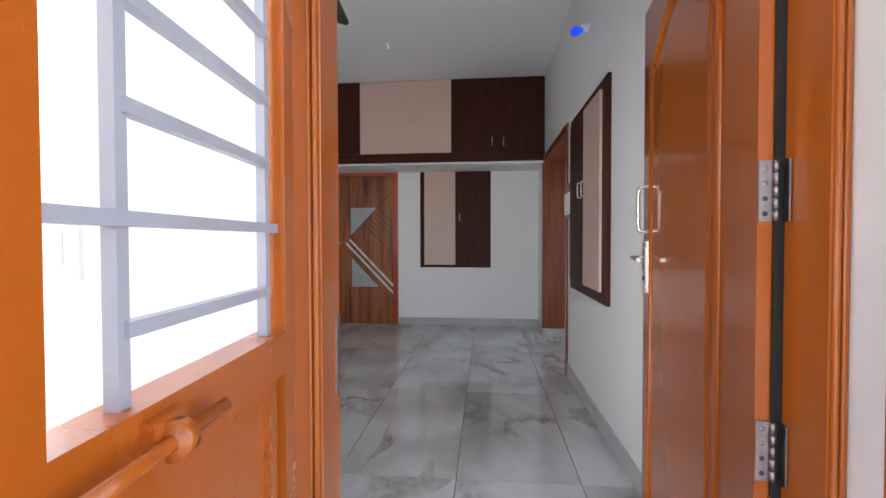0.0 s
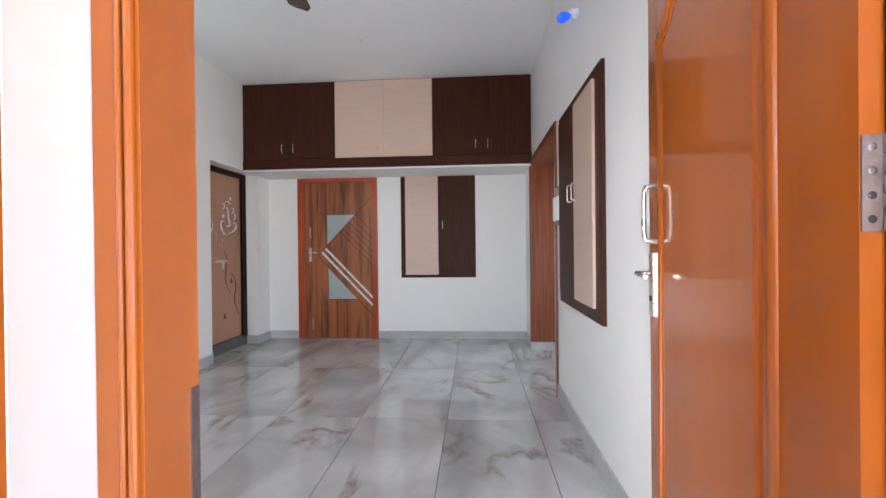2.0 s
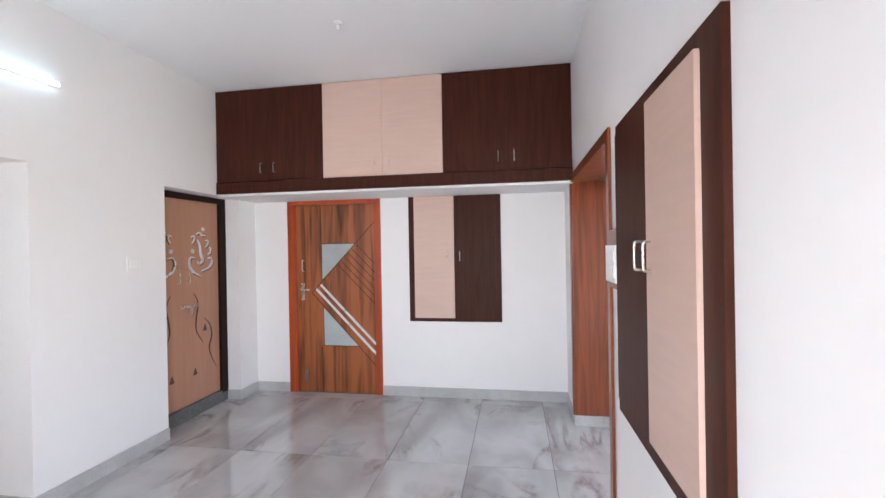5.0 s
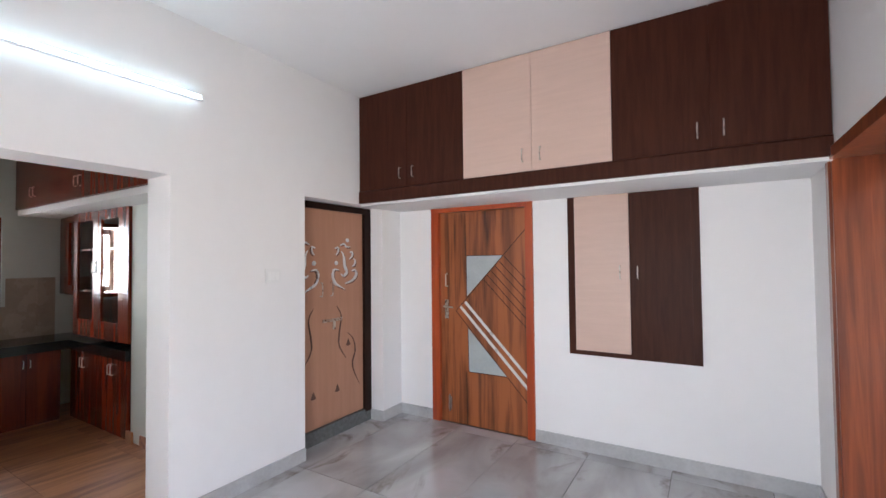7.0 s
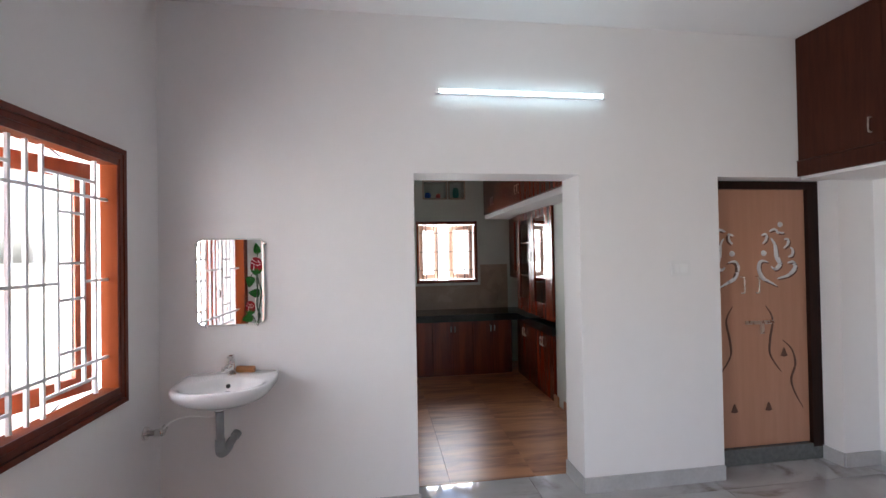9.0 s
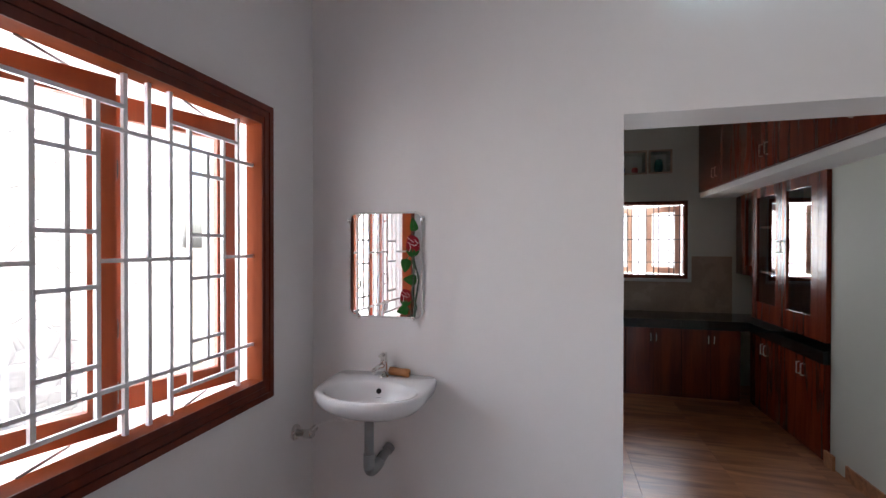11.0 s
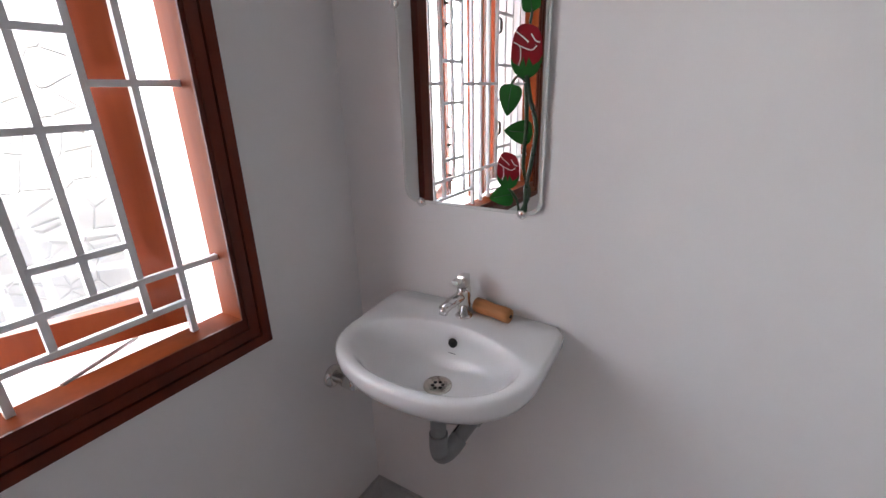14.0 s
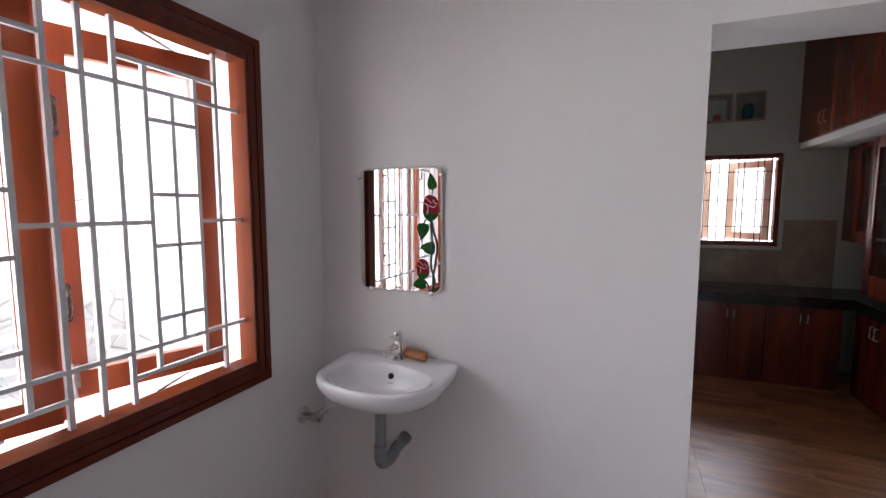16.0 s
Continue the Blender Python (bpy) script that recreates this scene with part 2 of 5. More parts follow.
def structure(name, bm, material, label, category):
    return tagged(part(name, bm, material), label=label, category=category, kind="structure")


def dhandle(parent, p, q, out, r=0.005, name="handle", label="brushed steel handle"):
    """A bow handle from p to q that stands out by the vector out, in the parent's own frame."""
    p, q, o = Vector(p), Vector(q), Vector(out)
    d = (q - p) * 0.1
    part(name, tube(curve_points([p, p + o * 0.75 + d * 0.2, p + o + d * 1.2, q + o - d * 1.2, q + o * 0.75 - d * 0.2, q], 5), r, 8), STEEL, parent, label)


# ---- materials ----
PAINT = mat("wall_paint", (0.865, 0.855, 0.85), 0.55, var=0.03, scale=1.2, bump=0.06, bscale=140)
CEIL = mat("ceiling_paint", (0.86, 0.86, 0.86), 0.8, var=0.02, scale=1.0, bump=0.04, bscale=120)
OUTPAINT = mat("outside_paint", (0.82, 0.82, 0.82), 0.8, var=0.05, scale=1.5, bump=0.1, bscale=90)
MARBLE = marble("grey_marble_tile")
GROUT = mat("grout", (0.12, 0.11, 0.10), 0.9, var=0.15, scale=20)
SKIRT = mat("skirting_tile", (0.50, 0.50, 0.50), 0.32, var=0.22, scale=5)
WENGE = wood("wenge_laminate", (0.041, 0.0105, 0.0058), (0.062, 0.0178, 0.0092), 0.45, (30, 30, 2.5), knots=0.5, spec=0.13)
DARKFRAME = wood("blackish_brown_frame", (0.014, 0.005, 0.0035), (0.024, 0.008, 0.005), 0.5, (30, 30, 2.5), knots=0.5, spec=0.15)
BEIGE = wood("beige_laminate", (0.605, 0.428, 0.350), (0.635, 0.452, 0.372), 0.4, (3, 3, 30), knots=0.4)
LEAFPINK = wood("pinkish_laminate", (0.45, 0.23, 0.143), (0.49, 0.255, 0.165), 0.4, (22, 22, 1.5), knots=0.4)
TEAK = wood("polished_teak", (0.41, 0.092, 0.006), (0.49, 0.118, 0.009), 0.25, (3, 3, 0.35), coat=0.7, spec=0.3, knots=0.3, contrast=(0.25, 0.75), relief=0.03)
FRAME = wood("polished_frame_wood", (0.35, 0.048, 0.011), (0.46, 0.078, 0.017), 0.3, (16, 16, 0.9), coat=0.4, knots=0.6)
PASS = wood("passage_lining_wood", (0.15, 0.030, 0.009), (0.28, 0.068, 0.020), 0.28, (16, 16, 0.8), coat=0.3, knots=1.4)
WALNUT = wood("walnut_laminate", (0.070, 0.019, 0.008), (0.37, 0.112, 0.036), 0.33, (9, 9, 0.55), knots=1.3, contrast=(0.30, 0.58))
WINWOOD = wood("window_wood", (0.095, 0.0125, 0.004), (0.145, 0.020, 0.006), 0.35, (14, 14, 0.9), spec=0.25, coat=0.08, knots=0.5)
SHUTTER = wood("shutter_wood", (0.27, 0.045, 0.012), (0.37, 0.073, 0.018), 0.38, (10, 10, 0.6), coat=0.15, knots=0.4)
BEAD = wood("window_bead_wood", (0.19, 0.036, 0.007), (0.24, 0.048, 0.010), 0.55, (10, 10, 0.6), knots=0.4, spec=0.08)
# Orange kitchen shutter wood, lightened in colour to carry the window's glare.
KSHUTTER = wood("glare_pale_shutter_wood", (0.64, 0.38, 0.27), (0.72, 0.45, 0.33), 0.3, (10, 10, 0.6), coat=0.3, knots=0.4)
ENAMEL = mat("orange_enamel", (0.46, 0.105, 0.010), 0.25, var=0.10, scale=5, coat=0.4, bump=0.05, bscale=25)
GATEBAR = mat("lavender_grey_gate_enamel", (0.40, 0.40, 0.46), 0.4, var=0.08, scale=14)
GRILL = mat("white_grill_enamel", (0.86, 0.86, 0.88), 0.4, var=0.06, scale=12)
STEEL = mat("brushed_steel", (0.62, 0.58, 0.52), 0.28, metal=1.0, var=0.1, scale=40)
CHROME = mat("chrome", (0.75, 0.74, 0.72), 0.08, metal=1.0, var=0.04, scale=20)
OLDSTEEL = mat("worn_hinge_steel", (0.36, 0.31, 0.30), 0.34, metal=1.0, var=0.3, scale=50, bump=0.2, bscale=120)
CERAMIC = mat("white_ceramic", (0.87, 0.875, 0.88), 0.07, var=0.012, scale=3, coat=0.5)
PVC = mat("grey_pvc", (0.29, 0.31, 0.32), 0.4, var=0.15, scale=14)
BLACK = mat("black_gap", (0.012, 0.011, 0.01), 0.6, var=0.2, scale=10)
SWITCH = mat("white_switch_plastic", (0.88, 0.88, 0.87), 0.3, var=0.015, scale=8)
SWPLATE = mat("switch_plate_frame", (0.84, 0.84, 0.83), 0.35, var=0.02, scale=8)
SPRUCE = wood("raw_orange_wood", (0.42, 0.16, 0.05), (0.58, 0.26, 0.09), 0.5, (30, 3, 30))
MIRROR = mat("mirror_silver", (0.92, 0.94, 0.93), 0.0, metal=1.0)
EDGE = mat("glass_edge", (0.72, 0.74, 0.72), 0.1, var=0.03, scale=30)
GLASS = glass("clear_glass", mixed=0.86)
FROST = mat("frosted_glass_inlay", (0.42, 0.46, 0.47), 0.12, var=0.14, scale=5)
SILVER = mat("silver_strip", (0.72, 0.72, 0.73), 0.3, metal=0.3, var=0.05, scale=20)
GROOVE = mat("dark_groove", (0.035, 0.014, 0.008), 0.7, var=0.2, scale=15)
MAHOG = wood("mahogany_laminate", (0.10, 0.014, 0.006), (0.22, 0.034, 0.012), 0.25, (12, 12, 0.8), coat=0.15, knots=1.0)
GRANITE = mat("black_granite", (0.012, 0.014, 0.014), 0.1, var=0.5, scale=60)
DADO = mat("beige_wall_tile", (0.46, 0.37, 0.28), 0.25, var=0.16, scale=4)
KPAINT = mat("kitchen_paint", (0.66, 0.70, 0.64), 0.6, var=0.03, scale=1.4, bump=0.05, bscale=120)
PLANK = wood("wood_look_floor_tile", (0.25, 0.090, 0.036), (0.53, 0.24, 0.105), 0.30, (7, 0.9, 7), knots=1.6, rnd=True)
THRESH = mat("dark_granite_threshold", (0.14, 0.15, 0.148), 0.2, var=0.3, scale=30)
RED = mat("rose_red_film", (0.25, 0.008, 0.016), 0.5, var=0.25, scale=30, spec=0.1)
GREEN = mat("leaf_green_film", (0.012, 0.10, 0.014), 0.5, var=0.3, scale=30, spec=0.1)
BROWNFILM = mat("stem_green_film", (0.010, 0.045, 0.014), 0.3, var=0.3, scale=30)
FANBROWN = mat("fan_brown_metal", (0.06, 0.035, 0.025), 0.3, var=0.1, scale=10)
TUBE = mat("tube_diffuser", (0.9, 0.9, 0.9), 0.4, emit=((0.60, 0.90, 1.0), 1.05))
BLUE = mat("blue_bulb_glass", (0.02, 0.05, 0.8), 0.1, emit=((0.02, 0.10, 1.0), 0.12))
EARTH = mat("dry_field", (0.32, 0.30, 0.21), 0.95, var=0.5, scale=0.3, bump=0.4, bscale=2)
CONCRETE = mat("porch_tile", (0.55, 0.54, 0.52), 0.35, var=0.15, scale=4)
DARKPLASTIC = mat("dark_plastic", (0.04, 0.04, 0.045), 0.4, var=0.1, scale=20)

STONE = mat("pale_stone_cladding", (0.62, 0.61, 0.58), 0.8, var=0.12, scale=3)
sn, sl = STONE.node_tree.nodes, STONE.node_tree.links
vor = sn.new("ShaderNodeTexVoronoi")
vor.feature = "DISTANCE_TO_EDGE"
vor.inputs["Scale"].default_value = 4.5
sl.new(sn["Texture Coordinate"].outputs["Object"], vor.inputs["Vector"])
vr = sn.new("ShaderNodeMapRange")
vr.inputs["From Min"].default_value, vr.inputs["From Max"].default_value = 0.0, 0.05
sl.new(vor.outputs["Distance"], vr.inputs["Value"])
vb = sn.new("ShaderNodeBump")
vb.inputs["Strength"].default_value, vb.inputs["Distance"].default_value = 1.0, 0.010
sl.new(vr.outputs["Result"], vb.inputs["Height"])
sl.new(vb.outputs["Normal"], sn["Principled BSDF"].inputs["Normal"])

# ---- plan ----
XL, XR, YW, YO, YF, H = -2.685, 0.592, 0.905, 0.60, 5.685, 3.04
KX0, KX1, KY0, KY1 = -6.10, -2.95, 1.40, 3.92

# ---- the large structure ----
structure("ground", boxes((-400, 400, -400, 400, -0.5, -0.42)), EARTH, "dry yellow-green open field reaching the horizon", "ground")
structure("porch_floor", boxes((-3.4, 1.6, -6.0, 0.62, -0.42, -0.20)), CONCRETE, "grey tiled porch floor before the front door", "floor")
structure("floor_slab", boxes((-2.95, 2.6, YO, 6.2, -0.2, -0.012), (KX0 - 0.25, -2.95, 0.6, 6.2, -0.2, -0.012)), GROUT, "grey grout bed under the floor tiles", "floor")
structure("ceiling", boxes((-6.4, 2.8, YO - 0.02, 6.3, H, H + 0.14)), CEIL, "plain white painted flat ceiling", "ceiling")

DX0, DX1, DH = -0.461, 0.505, 2.10        # front door opening
WX0, WX1, WZ0, WZ1 = -2.300, -1.255, 0.922, 2.045   # front window opening
structure("wall_front", boxes(
    (-2.95, WX0, YO, YW, -0.2, H), (WX0, WX1, YO, YW, -0.2, WZ0), (WX0, WX1, YO, YW, WZ1, H),
    (WX1, -0.70, YO, YW, -0.2, H), (-0.70, DX0, YO, 0.692, -0.2, H), (-0.70, DX0, 0.692, YW, DH, H), (DX0, DX1, YO, YW, DH, H), (DX1, 0.86, YO, YW, -0.2, H)), PAINT,
    "white painted front wall with a window and the entrance", "wall")
PY0, PY1, PZ = 3.66, 5.14, 2.075        # side passage opening
structure("wall_right", boxes((XR, 0.86, YW, PY0, -0.2, H), (XR, 0.86, PY0, PY1, PZ, H), (XR, 0.86, PY1, YF + 0.2, -0.2, H)), PAINT,
          "white painted side wall with a wood-lined passage", "wall")
structure("wall_far", boxes((-2.95, -2.30, YF, YF + 0.2, -0.2, H), (-2.30, -1.265, YF, YF + 0.2, 2.08, H), (-1.265, XR, YF, YF + 0.2, -0.2, H)), PAINT,
          "white painted end wall under the loft", "wall")
KO0, KO1, KOZ = 2.362, 3.437, 2.062     # kitchen opening
LD0, LD1, LDZ = 4.44, 5.39, 2.055       # patterned door opening
structure("wall_left", boxes(
    (-2.95, XL, YW, KO0, -0.2, H), (-2.95, XL, KO0, KO1, KOZ, H), (-2.95, XL, KO1, LD0, -0.2, H),
    (-2.95, XL, LD0, LD1, LDZ, H), (-2.95, XL, LD1, YF, -0.2, H)), PAINT,
    "white painted side wall with the kitchen opening", "wall")
structure("closing_wall_washroom", boxes((-3.95, -3.90, 4.10, 6.2, -0.2, H), (-3.90, -2.95, 6.1, 6.2, -0.2, H)), PAINT, "plain white wall behind the patterned door", "wall")
structure("closing_wall_bedroom", boxes((-2.95, 0.9, 6.9, 7.0, -0.2, H)), PAINT, "plain white wall behind the striped door", "wall")
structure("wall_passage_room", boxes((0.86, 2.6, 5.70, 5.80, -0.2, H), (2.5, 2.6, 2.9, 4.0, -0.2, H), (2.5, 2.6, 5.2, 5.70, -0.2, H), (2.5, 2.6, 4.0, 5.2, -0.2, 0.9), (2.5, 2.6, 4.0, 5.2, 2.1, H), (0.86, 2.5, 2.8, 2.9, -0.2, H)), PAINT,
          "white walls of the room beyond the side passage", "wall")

# kitchen shell
KW = (2.645, 3.525, 1.145, 2.025)       # kitchen window y, y, z, z
NI = ((2.765, 3.075, 2.35, 2.58), (3.13, 3.335, 2.35, 2.58))
x0, x1 = KX0 - 0.22, KX0
structure("wall_kitchen_back", boxes(
    (x0, x1, KY0 - 0.2, KW[0], -0.2, H), (x0, x1, KW[0], KW[1], -0.2, KW[2]), (x0, x1, KW[0], KW[1], KW[3], 2.35),
    (x0, x1, KW[1], 4.75, -0.2, H), (x0, x1, KW[0], NI[0][0], 2.35, 2.58), (x0, x1, NI[0][1], NI[1][0], 2.35, 2.58),
    (x0, x1, NI[1][1], KW[1], 2.35, 2.58), (x0, x1, KW[0], KW[1], 2.58, H),
    (x0, x0 + 0.04, NI[0][0], NI[0][1], 2.35, 2.58), (x0, x0 + 0.04, NI[1][0], NI[1][1], 2.35, 2.58)), KPAINT,
    "pale green kitchen wall with a window and two small niches", "wall")
structure("wall_kitchen_side", boxes((KX0, -4.28, 4.45, 4.60, -0.2, H), (-4.28, -2.95, KY1, 4.10, -0.2, H), (-4.28, -4.13, 4.10, 4.45, -0.2, H)), KPAINT,
          "pale kitchen side wall with a cabinet recess", "wall")
structure("wall_kitchen_near", boxes((KX0, -2.95, KY0 - 0.2, KY0, -0.2, H)), KPAINT, "pale kitchen wall out of sight", "wall")

# ---- front door frame, leaf and gate ----
frame_door = thing("door_frame", "orange polished teak entrance door frame with moulded edge", "door frame", (0, 0, 0))
for s, a in ((1, -0.405), (-1, 0.471)):
    x = sorted((a, a - s * (0.055 if s > 0 else 0.033)))
    part("jamb", sbox(x[0], x[1], 0.69, 0.785 if s > 0 else 0.80, -0.2, 2.10, 0.006), TEAK, frame_door)
    part("moulding", tube([(a - s * 0.010, 0.688, -0.19), (a - s * 0.010, 0.688, 2.03)], 0.006, 10), TEAK, frame_door)
    part("moulding", tube([(a - s * 0.022, 0.687, -0.19), (a - s * 0.022, 0.687, 2.03)], 0.004, 8), TEAK, frame_door)
# A black strip stands in for the shade between leaf and jamb.
part("gap_shade_strip", boxes((0.452, 0.502, 0.8015, 0.8045, 0.0, 2.03)), BLACK, frame_door, "black strip for the shade in the gap beside the hinges")
part("head", sbox(-0.405, 0.471, 0.69, 0.79, 2.03, 2.10, 0.006), TEAK, frame_door)
part("strike_plate", sbox(-0.4055, -0.4025, 0.766, 0.782, 0.82, 0.98, 0.001), OLDSTEEL, frame_door, "worn steel strike plate")
part("sill", sbox(-0.405, 0.475, 0.60, 0.80, -0.2, 0.0, 0.004), THRESH, frame_door, "dark granite door sill")

leaf = thing("front_door", "open glossy orange teak panel door with steel handles", "door", (0.460, 0.807, 0.0), turn=-6.4)
LW = 0.905


def leaf_outline(inset):
    lo, hi = 0.185 + inset, 0.785 - inset
    pts = [(lo, 0.14 + inset), (hi, 0.14 + inset), (hi, 1.77 - inset)]
    pts += [(hi - (hi - lo) * k / 14, 1.77 - inset + 0.13 * math.sin(math.pi * k / 14) ** 1.5) for k in range(1, 14)]
    pts.append((lo, 1.77 - inset))
    return pts


FX = -0.033                             # the face that looks into the opening
part("slab", sbox(FX, 0.0, 0.0, LW, 0.012, 2.02, 0.003), TEAK, leaf)
pl = leaf_outline(0)
part("panel_moulding", tube([(FX - 0.001, u, v) for u, v in pl + pl[:1]], 0.012, 8), TEAK, leaf)
pm = leaf_outline(0.026)
part("panel_bead", tube([(FX - 0.001, u, v) for u, v in pm + pm[:1]], 0.0045, 8), TEAK, leaf)
part("raised_panel", plate(leaf_outline(0.05), -0.008, lambda u, v, w: (FX + 0.0005 + w, u, v)), TEAK, leaf)
part("panel_moulding", tube([(0.001, u, v) for u, v in pl + pl[:1]], 0.010, 8), TEAK, leaf)
dhandle(leaf, (FX - 0.001, 0.80, 1.165), (FX - 0.001, 0.80, 1.335), (-0.042, 0, 0), 0.007, "pull_handle", "satin steel bow handle")
lk = part("lock_plate", sbox(FX - 0.008, FX, 0.848, 0.888, 0.93, 1.13, 0.003), STEEL, leaf, "satin steel lock plate")
part("lever", tube(curve_points([(FX - 0.008, 0.868, 1.065), (FX - 0.045, 0.868, 1.065), (FX - 0.052, 0.845, 1.066), (FX - 0.05, 0.765, 1.06)], 6), 0.008, 10), STEEL, lk)
part("keyhole", lathe([(0.008, 0), (0.008, 0.003), (0.003, 0.004)], 12, Matrix.Translation((FX - 0.008, 0.868, 0.985)) @ Matrix.Rotation(-math.pi / 2, 4, "Y")), BLACK, lk)
face_out = Matrix.Rotation(math.pi / 2, 4, "X")
for z in (0.20, 0.72, 1.229):
    hg = part("hinge", soft(boxes((FX + 0.001, -0.008, -0.0035, 0.001, z - 0.059, z + 0.059)), 0.0008, 1), OLDSTEEL, leaf, "worn steel butt hinge with chipped paint")
    for k in range(5):
        za = z - 0.059 + k * 0.0236
        part("knuckle", tube([(-0.004, -0.006, za + 0.0008), (-0.004, -0.006, za + 0.0228)], 0.0062, 10), OLDSTEEL, hg)
    part("leaf_plate", boxes((0.0085, 0.0115, -0.026, -0.008, z - 0.059, z + 0.059)), OLDSTEEL, hg)
    for k in (-0.044, -0.015, 0.015, 0.044):
        part("screw", lathe([(0.0050, 0), (0.0045, 0.0005), (0.002, 0.0007)], 10, Matrix.Translation((-0.021, -0.0035, z + k)) @ face_out), DARKPLASTIC if k < 0 else OLDSTEEL, hg)
gate = thing("grill_gate", "open orange steel gate leaf with pale grey bars", "gate", (-0.409, 0.535, -0.19), turn=4.5)
zg = 0.19
part("hinge_stile", sbox(-0.02, 0.02, -0.035, 0.0, 0.03, 2.25, 0.003), ENAMEL, gate)
part("meeting_stile", sbox(-0.02, 0.02, -0.475, -0.405, 0.03, 2.25, 0.003), ENAMEL, gate)
part("lock_rail", sbox(-0.02, 0.02, -0.405, -0.035, zg + 0.945, zg + 1.005, 0.003), ENAMEL, gate)
part("lock_rail", sbox(-0.02, 0.02, -0.405, -0.035, 0.03, 0.09, 0.003), ENAMEL, gate)
part("lock_rail", sbox(-0.02, 0.02, -0.405, -0.035, 2.19, 2.25, 0.003), ENAMEL, gate)
part("sheet_panel", sbox(-0.008, 0.004, -0.405, -0.035, 0.09, zg + 0.945, 0.001), ENAMEL, gate)
part("panel_strip", sbox(0.004, 0.012, -0.075, -0.050, 0.10, zg + 0.94, 0.001), ENAMEL, gate)
part("panel_strip", sbox(0.004, 0.012, -0.40, -0.375, 0.10, zg + 0.94, 0.001), ENAMEL, gate)
for yb in (-0.062, -0.325):
    part("upright_bar", tube([(0.0, yb, zg + 1.0), (0.0, yb, 2.20)], 0.0062, square=True), GATEBAR, gate, "pale lavender-grey enamelled square bar")
for zb, ya, yb2 in ((1.158, -0.405, -0.03), (1.072, -0.325, -0.062), (1.245, -0.325, -0.062), (1.33, -0.325, -0.062), (1.42, -0.325, -0.062), (1.52, -0.325, -0.062), (1.62, -0.405, -0.03)):
    part("cross_bar", tube([(0.004, ya, zg + zb - 0.006), (0.004, yb2, zg + zb - 0.006)], 0.0062, square=True), GATEBAR, gate, "pale lavender-grey enamelled square bar")
bolt = part("slide_bolt", tube([(0.036, -0.46, zg + 0.975), (0.036, -0.235, zg + 0.975)], 0.007, 12), ENAMEL, gate, "orange painted slide bolt")
part("bolt_eye", lathe([(0.016, -0.008), (0.016, 0.008)], 14, Matrix.Translation((0.036, -0.31, zg + 0.975)) @ Matrix.Rotation(math.pi / 2, 4, "X")), ENAMEL, bolt)
part("bolt_base", sbox(0.020, 0.032, -0.33, -0.29, zg + 0.955, zg + 0.995, 0.002), ENAMEL, bolt)
part("gate_hinge", tube([(0.0, 0.008, 0.4), (0.0, 0.008, 0.5)], 0.011, 10), ENAMEL, gate)
part("gate_hinge", tube([(0.0, 0.008, 1.7), (0.0, 0.008, 1.8)], 0.011, 10), ENAMEL, gate)
part("pin_bracket", sbox(-0.02, 0.02, 0.0, 0.065, 0.43, 0.47, 0.002), ENAMEL, gate)
part("pin_bracket", sbox(-0.02, 0.02, 0.0, 0.065, 1.73, 1.77, 0.002), ENAMEL, gate)


post = thing("gate_post", "orange enamelled flat steel gate post on the wall corner", "gate post", (0.5005, 0.586, -0.19))
part("flat_bar", sbox(-0.0045, 0.0045, -0.030, 0.027, 0.0, 2.45, 0.002), ENAMEL, post)
part("gate_hinge", tube([(-0.012, -0.018, 0.40), (-0.012, -0.018, 0.50)], 0.008, 10), ENAMEL, post)
part("gate_hinge", tube([(-0.012, -0.018, 1.70), (-0.012, -0.018, 1.80)], 0.008, 10), ENAMEL, post)


def switch_board(name, at, turn, w, h, label, rockers):
    """A modular switch plate that faces along its own -y."""
    sb = thing(name, label, "switch", at, turn=turn)
    part("plate", sbox(-w / 2, w / 2, -0.010, 0, -h / 2, h / 2, 0.004), SWPLATE, sb)
    for u, v, rw, rh in rockers:
        part("rocker", sbox(u - rw / 2, u + rw / 2, -0.0135, -0.0095, v - rh / 2, v + rh / 2, 0.0015), SWITCH, sb)
    return sb


switch_board("switch_board", (-0.895, YO, 1.12), 0, 0.19, 0.105, "white single switch plate on the porch wall", [(0.03, 0.0, 0.075, 0.055)])

# ---- front window ----
win = thing("window_front", "dark polished wooden window frame with open shutters", "window", (0, 0, 0))
tagged(win, kind="structure")
FX0, FX1, FZ0, FZ1 = -2.335, -1.218, 0.875, 2.092
fw = 0.052
def ring(name, d0, d1, y0, y1, material, width):
    """Four mitred lengths round the window, between two distances from its outer edge."""
    for k, r in enumerate(((FX0 + d0, FX1 - d0, FZ0 + d0, FZ0 + d1), (FX0 + d0, FX1 - d0, FZ1 - d1, FZ1 - d0),
                           (FX0 + d0, FX0 + d1, FZ0 + d1, FZ1 - d1), (FX1 - d1, FX1 - d0, FZ0 + d1, FZ1 - d1))):
        part(name + ("_rail" if k < 2 else "_stile"), sbox(r[0], r[1], y0, y1, r[2], r[3], width), material, win)


